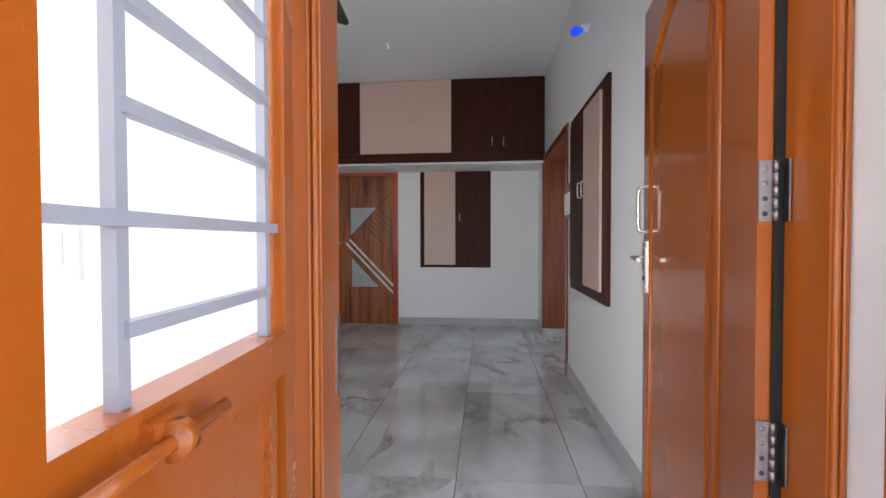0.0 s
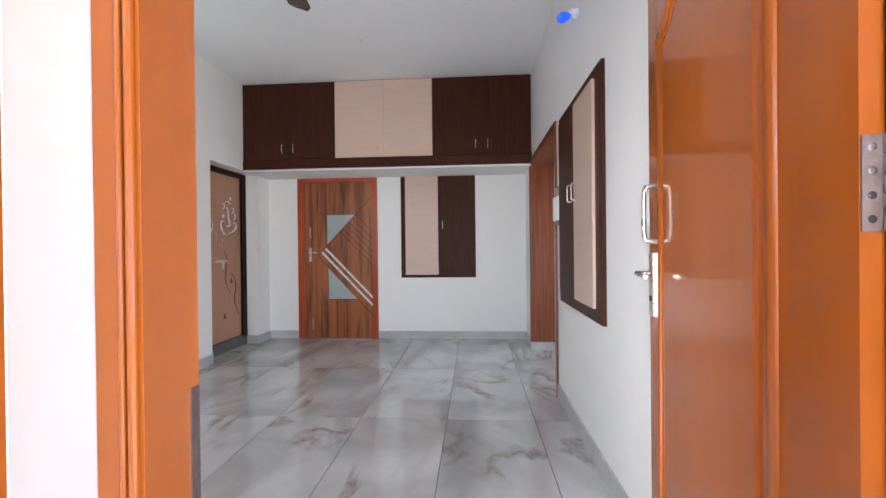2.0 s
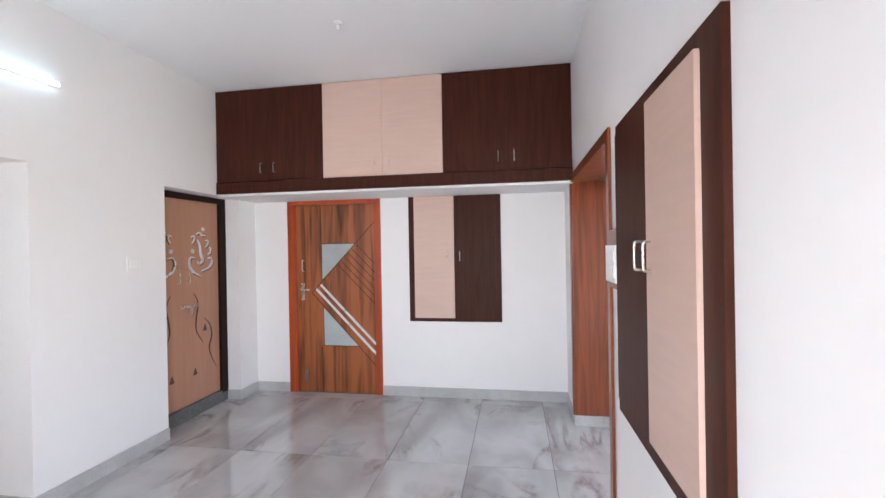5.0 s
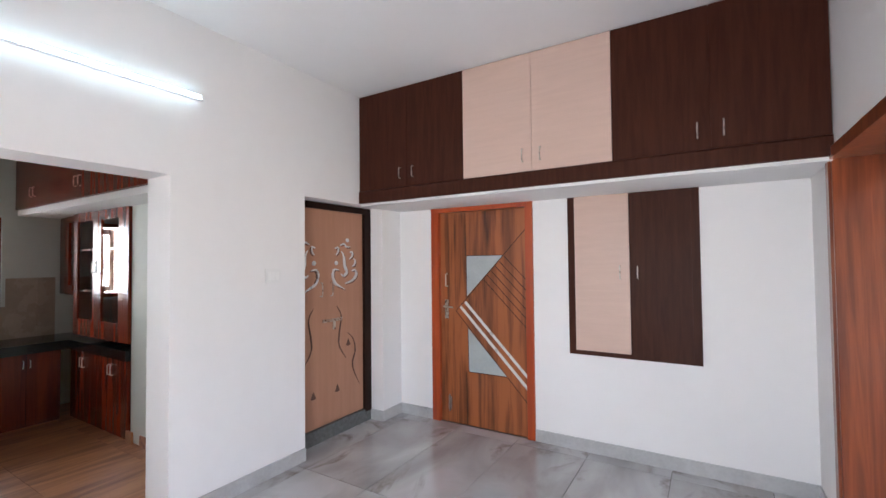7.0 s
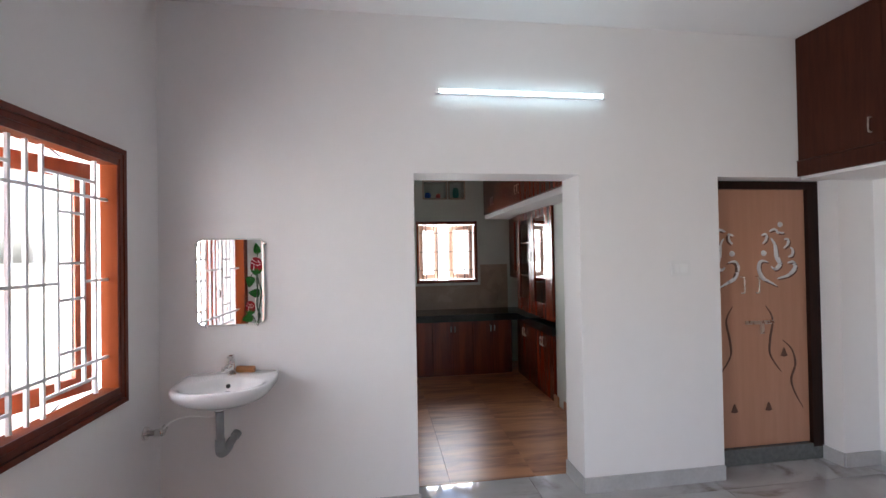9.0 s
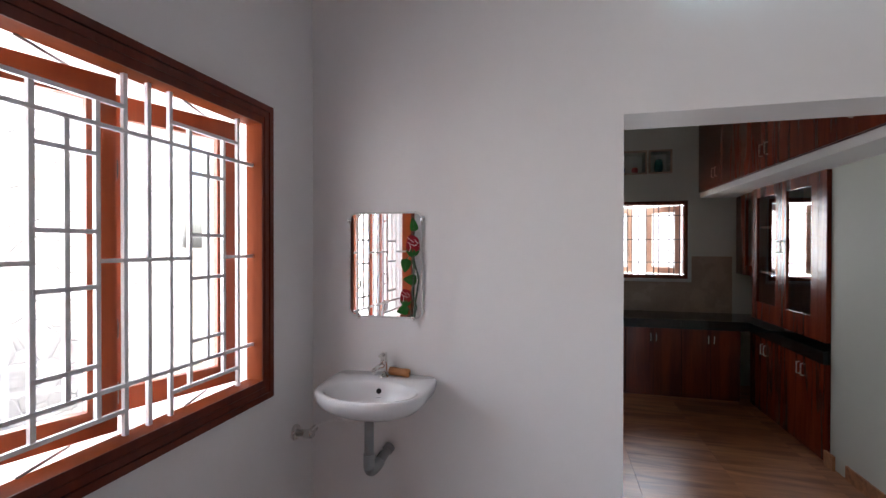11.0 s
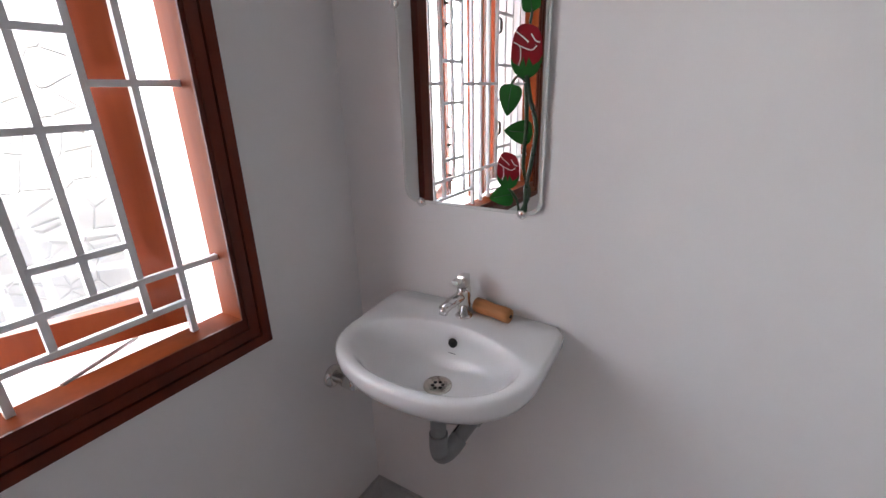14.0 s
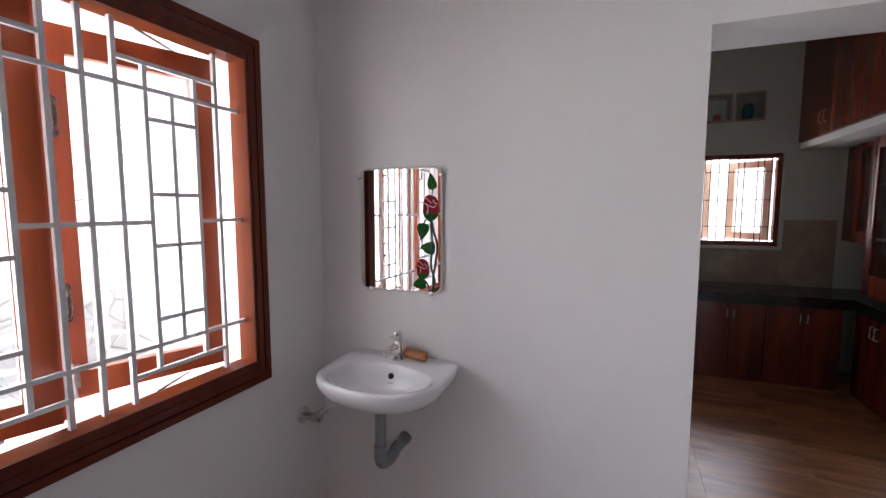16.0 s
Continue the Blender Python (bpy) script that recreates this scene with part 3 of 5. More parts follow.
ring("frame_back", 0.003, fw - 0.003, YW - 0.03, 0.917, GROOVE, 0.002)
ring("frame_outer", 0.0, 0.024, YW - 0.003, 0.930, WINWOOD, 0.005)
ring("frame_inner", 0.0275, fw, YW - 0.03, 0.927, WINWOOD, 0.004)
iw, jw = 0.03, 0.010
ix0, ix1, iz0, iz1 = FX0 + fw, FX1 - fw, FZ0 + fw, FZ1 - fw
for nm, r in (("inner_bead", (ix0, ix1, 0.845, 0.917, iz0, iz0 + iw)), ("inner_bead", (ix0, ix1, 0.845, 0.917, iz1 - iw, iz1)),
              ("inner_bead", (ix0, ix0 + jw, 0.845, 0.917, iz0 + iw, iz1 - iw)), ("inner_bead", (ix1 - jw, ix1, 0.845, 0.917, iz0 + iw, iz1 - iw))):
    part(nm, sbox(*r, 0.006), BEAD, win)
for nm, r in (("bead_face", (ix0, ix1, 0.9175, 0.923, iz0, iz0 + iw)), ("bead_face", (ix0, ix1, 0.9175, 0.923, iz1 - iw, iz1)),
              ("bead_face", (ix0, ix0 + jw, 0.9175, 0.923, iz0 + iw, iz1 - iw)), ("bead_face", (ix1 - jw, ix1, 0.9175, 0.923, iz0 + iw, iz1 - iw))):
    part(nm, sbox(*r, 0.003), WINWOOD, win)
part("mullion", sbox(-1.752, -1.730, 0.775, 0.800, iz0 + iw, iz1 - iw, 0.004), SHUTTER, win)
grill = thing("window_grill", "white painted steel bar grill in a ladder pattern", "grill", (0, 0.869, 0))
a, b = iz0 + iw - 0.012, iz1 - iw + 0.012
fl, fr = ix1 - jw + 0.006, ix0 + jw - 0.006
bars = [(-1.410, a, b), (-1.725, a, b), (-1.802, a, b), (-1.880, a, b), (-2.191, a, b)]
for c in (-1.568, -2.036):
    bars += [(c - 0.078, 1.031, 1.912), (c, 1.105, 1.842), (c + 0.078, 1.031, 1.912)]
for x, za, zb in bars:
    part("upright_bar", tube([(x, 0, za), (x, 0, zb)], 0.0064, square=True), GRILL, grill)
rails = [(fl, fr, 1.842), (fl, fr, 1.105), (fl, -1.490, 1.468), (-1.646, -1.958, 1.468), (-2.114, fr, 1.468),
         (-1.410, -1.725, 1.912), (-1.880, -2.191, 1.912), (-1.410, -1.725, 1.031), (-1.880, -2.191, 1.031)]
for c in (-1.568, -2.036):
    rails += [(c + 0.078, c - 0.078, z) for z in (1.760, 1.548, 1.398, 1.182)]
for xa, xb, z in rails:
    part("cross_bar", tube([(xa, 0.003, z), (xb, 0.003, z)], 0.0060, square=True), GRILL, grill)


def shutter(at, turn, w, sign, z0, z1):
    """An outward-opening glazed shutter, hinged at its own x = 0 and reaching along sign * x."""
    sh = thing("window_shutter", "orange varnished wooden shutter with clear glass", "shutter", at, group="window shutters", turn=turn)
    q = lambda p, r: sorted((sign * p, sign * r))
    sw = 0.072
    part("stile", sbox(*q(0, sw), -0.028, 0, z0, z1, 0.005), SHUTTER, sh)
    part("stile", sbox(*q(w - sw, w), -0.028, 0, z0, z1, 0.005), SHUTTER, sh)
    part("rail", sbox(*q(sw, w - sw), -0.028, 0, z0, z0 + 0.075, 0.005), SHUTTER, sh)
    part("rail", sbox(*q(sw, w - sw), -0.028, 0, z1 - 0.075, z1, 0.005), SHUTTER, sh)
    pane = part("pane", boxes((*q(sw - 0.008, w - sw + 0.008), -0.016, -0.012, z0 + 0.067, z1 - 0.067)), GLASS, sh, "clear glass pane")
    pane.visible_shadow = False
    uc = sign * (w - 0.036)
    for hz in (0.234, 0.741):
        hd = part("pull_handle", tube(curve_points([(uc, 0.0, z0 + hz), (uc, 0.026, z0 + hz + 0.014), (uc, 0.030, z0 + hz + 0.043), (uc, 0.026, z0 + hz + 0.072), (uc, 0.0, z0 + hz + 0.086)], 5), [0.006] * 6 + [0.0075] * 9 + [0.006] * 6, 8), FANBROWN, sh, "dark steel bow handle")
        for dz in (0.0, 0.086):
            part("rosette", lathe([(0.013, 0), (0.012, 0.003), (0.006, 0.005)], 14, Matrix.Translation((uc, 0.0, z0 + hz + dz)) @ Matrix.Rotation(-math.pi / 2, 4, "X")), FANBROWN, hd)
    tb = part("tower_bolt", sbox(*q(w - 0.052, w - 0.024), -0.001, 0.004, z0 + 0.030, z0 + 0.100, 0.001), OLDSTEEL, sh, "steel tower bolt")
    part("bolt_rod", tube([(sign * (w - 0.038), 0.009, z0 + 0.005), (sign * (w - 0.038), 0.009, z0 + 0.105)], 0.0055, 10), OLDSTEEL, tb)
    part("bolt_knob", tube([(sign * (w - 0.038), 0.009, z0 + 0.070), (sign * (w - 0.038), 0.026, z0 + 0.070)], 0.004, 8), OLDSTEEL, tb)
    for za, zb in ((z0 - 0.008, z0 - 0.010), (z1 + 0.004, z1 + 0.010)):
        part("stay_rod", tube([(sign * w * 0.24, -0.014, za), (sign * w * 0.52, 0.088, zb)], 0.004, 8), OLDSTEEL, sh, "thin steel stay rod")
    return sh


corner_shutter = shutter((-2.207, 0.845, 0), -19.5, 0.45, 1, iz0 + iw + 0.012, iz1 - iw - 0.012)
copy_thing(corner_shutter, pose(-1.722, 0.845, 0, 0, 0, -19.5))
structure("compound_wall", boxes((-5.04, -0.9, -2.5, -2.3, -0.42, 3.3)), STONE, "tall pale crazy-stone clad compound wall", "wall")
structure("porch_roof", boxes((-3.4, 1.6, -1.15, YO, 2.75, 2.88)), OUTPAINT, "white plastered concrete porch roof", "roof")
structure("window_sunshade", boxes((-2.6, -0.9, 0.05, YO, 2.16, 2.24)), OUTPAINT, "white plastered concrete sunshade over the openings", "sunshade")

# ---- loft cabinets over the end wall ----
structure("loft_slab", boxes((XL + 0.002, XR - 0.002, 5.09, YF, 2.04, 2.10)), CEIL, "white plastered loft slab", "slab")
LXS = [XL + 0.003, -2.150, -1.605, -1.045, -0.500, 0.049, XR - 0.003]
for k in range(3):
    dark = k != 1
    m_ = WENGE if dark else BEIGE
    u = thing("loft_cabinet", ("dark wenge laminate" if dark else "beige laminate") + " two-door loft cabinet under the ceiling", "cabinet", ((LXS[2 * k] + LXS[2 * k + 2]) / 2, 5.07, 2.17), group="loft cabinets")
    xa, xm, xb = (LXS[2 * k + j] - u.location.x for j in range(3))
    part("carcass", boxes((xa + 0.002, xb - 0.002, 0.022, 0.58, -0.06, 0.862)), m_, u)
    for p, r, hx in ((xa, xm, xm - 0.068), (xm, xb, xm + 0.064)):
        d = part("door", sbox(p + 0.0015, r - 0.0015, 0.0, 0.019, 0.003, 0.862, 0.0012), m_, u)
        dhandle(d, (hx, 0, 0.075), (hx, 0, 0.165), (0, -0.022, 0), 0.0045)
fas = thing("loft_fascia", "dark wenge laminate fascia strip under the loft cabinets", "trim", (0, 5.06, 2.06))
part("strip", sbox(XL + 0.003, XR - 0.003, 0.0, 0.024, 0.0, 0.108, 0.002), WENGE, fas)
part("bead", tube([(XL + 0.004, 0.0, 0.106), (XR - 0.004, 0.0, 0.106)], 0.004, 8), WENGE, fas)

# ---- striped door in the end wall ----
fd = thing("bedroom_door", "closed walnut laminate door with glass inlays and silver stripes", "door", (-1.7825, YF, 0))
cx = -1.7825
for nm, r in (("frame_side", (-2.298, -2.214, -0.016, 0.10, 0, 1.998)), ("frame_side", (-1.332, -1.267, -0.016, 0.10, 0, 1.998)), ("frame_head", (-2.298, -1.267, -0.016, 0.10, 1.998, 2.075))):
    part(nm, sbox(r[0] - cx, r[1] - cx, *r[2:], 0.006), FRAME, fd, "reddish polished door frame")
part("leaf", sbox(-2.212 - cx, -1.334 - cx, 0.020, 0.055, 0.002, 1.995, 0.002), WALNUT, fd)
for r in ((-2.214, -2.19, 0.0, 1.998), (-1.356, -1.332, 0.0, 1.998), (-2.19, -1.356, 1.97, 1.998), (-2.19, -1.356, 0.0, 0.02)):
    part("door_stop", boxes((r[0] - cx, r[1] - cx, 0.057, 0.085, r[2], r[3])), FRAME, fd)


def inlay(name, outline, material, thick, label=""):
    return part(name, plate(outline, -thick, lambda u, v, w: (u - cx, 0.0195 + w, v)), material, fd, label)


def stripe(p, q, w):
    p, q = Vector(p), Vector(q)
    n = Vector((-(q - p).y, (q - p).x)).normalized() * w / 2
    return [tuple(p + n), tuple(q + n), tuple(q - n), tuple(p - n)]


AP, TR, BR = (-2.045, 1.057), (-1.336, 1.810), (-1.336, 0.285)
inlay("glass_inlay", [(-1.925, 1.576), (-1.925, 1.20), (-1.558, 1.578)], FROST, 0.002, "pale frosted glass triangle")
inlay("glass_inlay", [(-1.915, 0.90), (-1.910, 0.500), (-1.535, 0.500)], FROST, 0.002, "pale frosted glass triangle")
for p, q in (((-1.945, 1.145), (-1.336, 0.515)), ((-1.995, 1.100), (-1.336, 0.415))):
    inlay("silver_stripe", stripe(p, q, 0.026), SILVER, 0.003, "satin silver stripe")
for p, q in ((TR, AP), (AP, BR), ((-1.937, 1.99), (-1.937, 1.58)), ((-1.937, 0.495), (-1.937, 0.012)), ((-1.925, 1.58), (-1.555, 1.58)),
             ((-1.910, 0.496), (-1.535, 0.496)), ((-1.928, 1.58), (-1.928, 1.19)), ((-1.918, 0.91), (-1.913, 0.496))):
    inlay("groove", stripe(p, q, 0.006), GROOVE, 0.0015)
for ze in (1.358, 1.263, 1.180, 1.095, 1.015, 0.935):
    s_ = 1.053
    c0 = ze + 1.02 * -1.336
    xi = (c0 - (AP[1] - s_ * AP[0])) / (s_ + 1.02)
    inlay("groove", stripe((xi + 0.004, c0 - 1.02 * (xi + 0.004)), (-1.336, ze), 0.006), GROOVE, 0.0015)
dhandle(fd, (-2.135 - cx, 0.018, 1.29), (-2.135 - cx, 0.018, 1.41), (0, -0.035, 0), 0.006, "pull_handle", "brassy steel bow handle")
lk = part("lock_plate", sbox(-2.165 - cx, -2.128 - cx, 0.012, 0.020, 0.98, 1.16, 0.003), STEEL, fd, "brassy lock plate")
part("lever", tube(curve_points([(-2.147 - cx, 0.012, 1.10), (-2.147 - cx, -0.035, 1.10), (-2.13 - cx, -0.042, 1.10), (-2.05 - cx, -0.04, 1.095)], 6), 0.008, 10), STEEL, lk)
part("bolt", tube([(-2.12 - cx, 0.012, 0.10), (-2.12 - cx, 0.012, 0.26)], 0.007, 10), OLDSTEEL, fd, "brassy tower bolt")
part("bolt_plate", sbox(-2.137 - cx, -2.103 - cx, 0.016, 0.021, 0.12, 0.24, 0.001), OLDSTEEL, fd)


# ---- wall cupboards ----
def cupboard(name, at, turn, label, w, h, frame_w, beige_span, dark_span, handles, hr, zs, proud):
    """A framed two-door cupboard; faces its own -y, u runs from 0 to w."""
    c = thing(name, label, "cupboard", at, turn=turn)
    l_, r_, b_, t_ = frame_w
    part("frame_side", sbox(0, l_, -0.020, 0, 0, h, 0.003), WENGE, c)
    part("frame_side", sbox(w - r_, w, -0.020, 0, 0, h, 0.003), WENGE, c)
    part("frame_rail", sbox(l_, w - r_, -0.020, 0, 0, b_, 0.003), WENGE, c)
    part("frame_rail", sbox(l_, w - r_, -0.020, 0, h - t_, h, 0.003), WENGE, c)
    for span, m_, hu in ((beige_span, BEIGE, handles[0]), (dark_span, WENGE, handles[1])):
        d = part("door", sbox(span[0], span[1], -proud, 0, b_ - 0.006, h - t_ + 0.006, 0.0015), m_, c, "beige laminate door" if m_ is BEIGE else "dark wenge laminate door")
        dhandle(d, (hu, -proud, zs[0]), (hu, -proud, zs[1]), (0, -hr * 5, 0), hr)
    return c


cupboard("wall_cupboard", (-0.962, YF, 0.772), 0, "dark framed wall cupboard with one beige and one dark door", 0.934, 1.293,
         (0.058, 0.055, 0.042, 0.032), (0.056, 0.466), (0.469, 0.881), (0.400, 0.525), 0.0045, (0.61, 0.71), 0.026)
cupboard("wall_cupboard", (XR, 3.435, 0.762), -90, "dark framed wall cupboard with one beige door beside the entrance", 1.04, 1.295,
         (0.05, 0.115, 0.075, 0.058), (0.500, 0.922), (0.048, 0.497), (0.55, 0.44), 0.0048, (0.662, 0.765), 0.034)

# ---- side passage lining and switch board ----
ps = thing("passage_lining", "reddish wood lining around the side passage opening", "door frame", (0, 0, 0))
for nm, r in (("panel", (XR - 0.004, 0.875, PY1 - 0.024, PY1 - 0.004, 0.09, PZ - 0.022)), ("panel", (XR - 0.004, 0.875, PY0 + 0.004, PY0 + 0.024, 0.09, PZ - 0.022)),
              ("head_panel", (XR - 0.004, 0.875, PY0 + 0.004, PY1 - 0.004, PZ - 0.022, PZ - 0.002)),
              ("architrave", (XR - 0.018, XR - 0.004, PY0 - 0.045, PY0 + 0.012, 0.0, PZ + 0.03)),
              ("architrave", (XR - 0.018, XR - 0.004, PY1 - 0.012, PY1 + 0.05, 0.09, PZ + 0.03)),
              ("architrave_head", (XR - 0.018, XR - 0.004, PY0 + 0.012, PY1 - 0.012, PZ - 0.03, PZ + 0.03)),
              ("back_architrave", (0.862, 0.885, PY0 + 0.024, PY1 - 0.024, PZ - 0.10, PZ - 0.022))):
    part(nm, sbox(*r, 0.003), PASS, ps)
part("base_strip", boxes((XR - 0.002, 0.875, PY1 - 0.02, PY1 - 0.002, 0, 0.09)), SKIRT, ps, "pale tile base strip")
wb = thing("switch_box", "brown wooden mounting block with a white switch board", "switch", (XR, 3.52, 1.44))
part("block", sbox(-0.022, 0, -0.115, 0.112, -0.13, 0.15, 0.003), PASS, wb)
pp = part("plate", sbox(-0.034, -0.022, -0.105, 0.105, -0.10, 0.075, 0.004), SWITCH, wb, "white switch board")
for i in range(4):
    for j in range(2):
        part("rocker", sbox(-0.038, -0.034, -0.088 + i * 0.045, -0.050 + i * 0.045, -0.075 + j * 0.072, -0.020 + j * 0.072, 0.0015), SWITCH, pp)

switch_board("wall_switch", (XL, 4.145, 1.437), 90, 0.135, 0.105, "white modular switch plate on the white wall", [(-0.032, 0, 0.028, 0.06), (0.0, 0, 0.028, 0.06), (0.032, 0, 0.028, 0.06)])

# ---- patterned door in the side wall ----
ld = thing("patterned_door", "closed beige laminate door with carved silver scroll ornament", "door", (-2.83, 4.915, 0))
for nm, r in (("frame_side", (-0.07, 0, 0.385, 0.474, 0.09, 2.05)), ("frame_side", (-0.07, 0, -0.474, -0.385, 0.09, 2.05)), ("frame_head", (-0.07, 0, -0.385, 0.385, 1.995, 2.05))):
    part(nm, sbox(*r, 0.004), DARKFRAME, ld, "blackish brown door frame")
part("leaf", sbox(-0.065, -0.030, -0.385, 0.385, 0.12, 1.995, 0.002), LEAFPINK, ld)
CARVE_SHADOW = mat("carved_groove_and_shadow_brown", (0.12, 0.055, 0.035), 0.6, var=0.2, scale=30)
for s in (1, -1):
    def scroll(name, ctrl, radii, material, label=""):
        pts = curve_points([(-0.031, s * u - 0.095, v) for u, v in ctrl], 8)
        n = len(pts)
        rr = [radii[0] + (radii[1] - radii[0]) * math.sin(math.pi * i / (n - 1)) for i in range(n)]
        ob = part(name, tube(pts, rr, 8), material, ld, label)
        return ob
    for ctrl, rad in (([(0.18, 1.685), (0.225, 1.70), (0.26, 1.675), (0.305, 1.675)], (0.005, 0.011)),
                      ([(0.195, 1.635), (0.225, 1.585), (0.235, 1.50), (0.262, 1.445), (0.225, 1.405), (0.19, 1.425)], (0.005, 0.017)),
                      ([(0.115, 1.655), (0.15, 1.665), (0.155, 1.63), (0.125, 1.595)], (0.005, 0.011)),
                      ([(0.305, 1.625), (0.335, 1.625), (0.335, 1.59), (0.300, 1.56)], (0.005, 0.011)),
                      ([(0.355, 1.565), (0.375, 1.545), (0.365, 1.505), (0.335, 1.495)], (0.005, 0.011)),
                      ([(0.165, 1.460), (0.105, 1.465), (0.085, 1.415), (0.115, 1.345), (0.175, 1.310), (0.235, 1.28)], (0.005, 0.015)),
                      ([(0.330, 1.450), (0.375, 1.455), (0.388, 1.410), (0.335, 1.360), (0.24, 1.335)], (0.005, 0.015))):
        scroll("silver_scroll", ctrl, rad, SILVER, "silver inlaid scroll")
        # Offset brown copy: the scroll's shadow, painted onto the leaf.
        scroll("scroll_shadow_line", [(u + 0.012, v - 0.010) for u, v in ctrl], (0.003, rad[1] * 0.8), CARVE_SHADOW)
    for u, v, r in ((0.273, 1.735, 0.021), (0.13, 1.525, 0.022)):
        part("silver_drop", lathe([(r, 0), (r * 0.8, 0.010), (0.002, 0.013)], 14, Matrix.Translation((-0.031, s * u - 0.095, v)) @ Matrix.Rotation(math.pi / 2, 4, "Y")), SILVER, ld)
    scroll("carved_line", [(0.135, 1.14), (0.19, 1.04), (0.165, 0.89), (0.165, 0.775), (0.255, 0.645)], (0.003, 0.009), CARVE_SHADOW)
    scroll("carved_line", [(0.27, 0.88), (0.345, 0.81), (0.372, 0.70), (0.335, 0.595), (0.355, 0.505), (0.43, 0.37)], (0.003, 0.009), CARVE_SHADOW)
    for u, v in ((0.14, 0.375), (0.28, 0.765)):
        part("carved_bell", plate([(s * u + k * a_, v + b_) for k, a_, b_ in ((-1, 0.030, 0.0), (-1, 0.008, -0.008), (1, 0.008, -0.008), (1, 0.030, 0.0), (1, 0.018, 0.022), (1, 0.010, 0.045), (1, 0.002, 0.060), (-1, 0.010, 0.045), (-1, 0.018, 0.022))], 0.003, lambda a_, b_, w: (-0.031 + w, a_ - 0.095, b_)), CARVE_SHADOW, ld)
    dhandle(ld, (-0.030, s * 0.06 - 0.095, 1.235), (-0.030, s * 0.06 - 0.095, 1.355), (0.03, 0, 0), 0.005, "pull_handle", "satin steel bow handle")
part("latch", sbox(-0.030, -0.018, -0.13, 0.10, 1.005, 1.030, 0.002), STEEL, ld, "steel latch")
part("latch_loop", sbox(-0.018, -0.010, -0.02, 0.008, 0.935, 1.02, 0.002), STEEL, ld)
structure("door_threshold", sbox(-2.94, -2.832, LD0 + 0.001, LD1 - 0.001, -0.012, 0.115, 0.004), THRESH, "dark grey granite threshold under the patterned door", "threshold")

# ---- tube light, fan, hook, blue bulb ----
tl_ = thing("tube_light", "lit white slim tube light on the wall", "lamp", (XL, 3.06, 2.565))
part("batten", sbox(0, 0.026, -0.555, 0.555, -0.011, 0.011, 0.003), SWITCH, tl_)
part("diffuser", sbox(0.0265, 0.040, -0.535, 0.535, -0.011, 0.011, 0.005), TUBE, tl_, "glowing white tube")
part("end_cap", sbox(0.018, 0.042, 0.535, 0.556, -0.016, 0.016, 0.004), SWITCH, tl_)
part("end_cap", sbox(0.018, 0.042, -0.556, -0.535, -0.016, 0.016, 0.004), SWITCH, tl_)

fan = thing("ceiling_fan", "brown three-blade ceiling fan hanging from a rod", "fan", (-1.04, 2.31, 2.68))
part("rod", tube([(0, 0, 0.06), (0, 0, H - 2.68)], 0.011, 12), FANBROWN, fan)
part("canopy", lathe([(0.02, 0.27), (0.055, 0.33), (0.06, H - 2.68)], 24), FANBROWN, fan)
part("motor", lathe([(0.03, -0.05), (0.10, -0.045), (0.125, -0.01), (0.125, 0.03), (0.08, 0.06), (0.02, 0.075)], 32), FANBROWN, fan)
for k in range(3):
    an = radians(97 + 120 * k)
    bm = bmesh.new()
    ring = []
    for i in range(13):
        r = 0.15 + 0.46 * i / 12
        w = 0.052 + 0.018 * i / 12 - (0.03 if i == 12 else 0)
        ring.append([bm.verts.new((r, s * w, 0.012 * s + z)) for s, z in ((-1, -0.002), (1, -0.002), (1, 0.002), (-1, 0.002))])
    for p, q in zip(ring, ring[1:]):
        for j in range(4):
            bm.faces.new((p[j], p[(j + 1) % 4], q[(j + 1) % 4], q[j]))
    bm.faces.new(ring[0][::-1])
    bm.faces.new(ring[-1])
    bl = part("blade", bm, FANBROWN, fan, "brown metal blade", Matrix.Identity(4))
    bl.matrix_basis = pose(0, 0, -0.02, 0, 0, math.degrees(an))
    ar = part("blade_arm", boxes((0.10, 0.20, -0.02, 0.02, -0.020, -0.014)), FANBROWN, fan)
    ar.matrix_basis = pose(0, 0, 0, 0, 0, math.degrees(an))
hk = thing("ceiling_hook", "small white ceiling rose with a hook", "hook", (-1.04, 4.105, H))
part("rose", lathe([(0.026, -0.012), (0.03, 0.0)], 20), SWITCH, hk)
part("stem", tube([(0, 0, -0.012), (0, 0, -0.05)], 0.010, 12), SWITCH, hk)

bb = thing("night_bulb", "lit small blue night bulb in a white wall holder", "lamp", (XR, 2.93, 2.555))
part("holder", lathe([(0.028, 0), (0.026, 0.02), (0.018, 0.03), (0.018, 0.05)], 20, Matrix.Rotation(-math.pi / 2, 4, "Y") @ Matrix.Rotation(0.3, 4, "Y")), SWITCH, bb)
part("bulb", lathe([(0.012, 0.0), (0.024, 0.02), (0.032, 0.045), (0.030, 0.062), (0.018, 0.078), (0.002, 0.083)], 24, Matrix.Translation((-0.042, 0, -0.008)) @ Matrix.Rotation(-math.pi / 2 - 0.25, 4, "Y")), BLUE, bb, "glowing blue glass bulb")

# ---- wash basin corner ----
basin = thing("wash_basin", "white ceramic wall-hung wash basin", "basin", (XL, 1.308, 0.714))


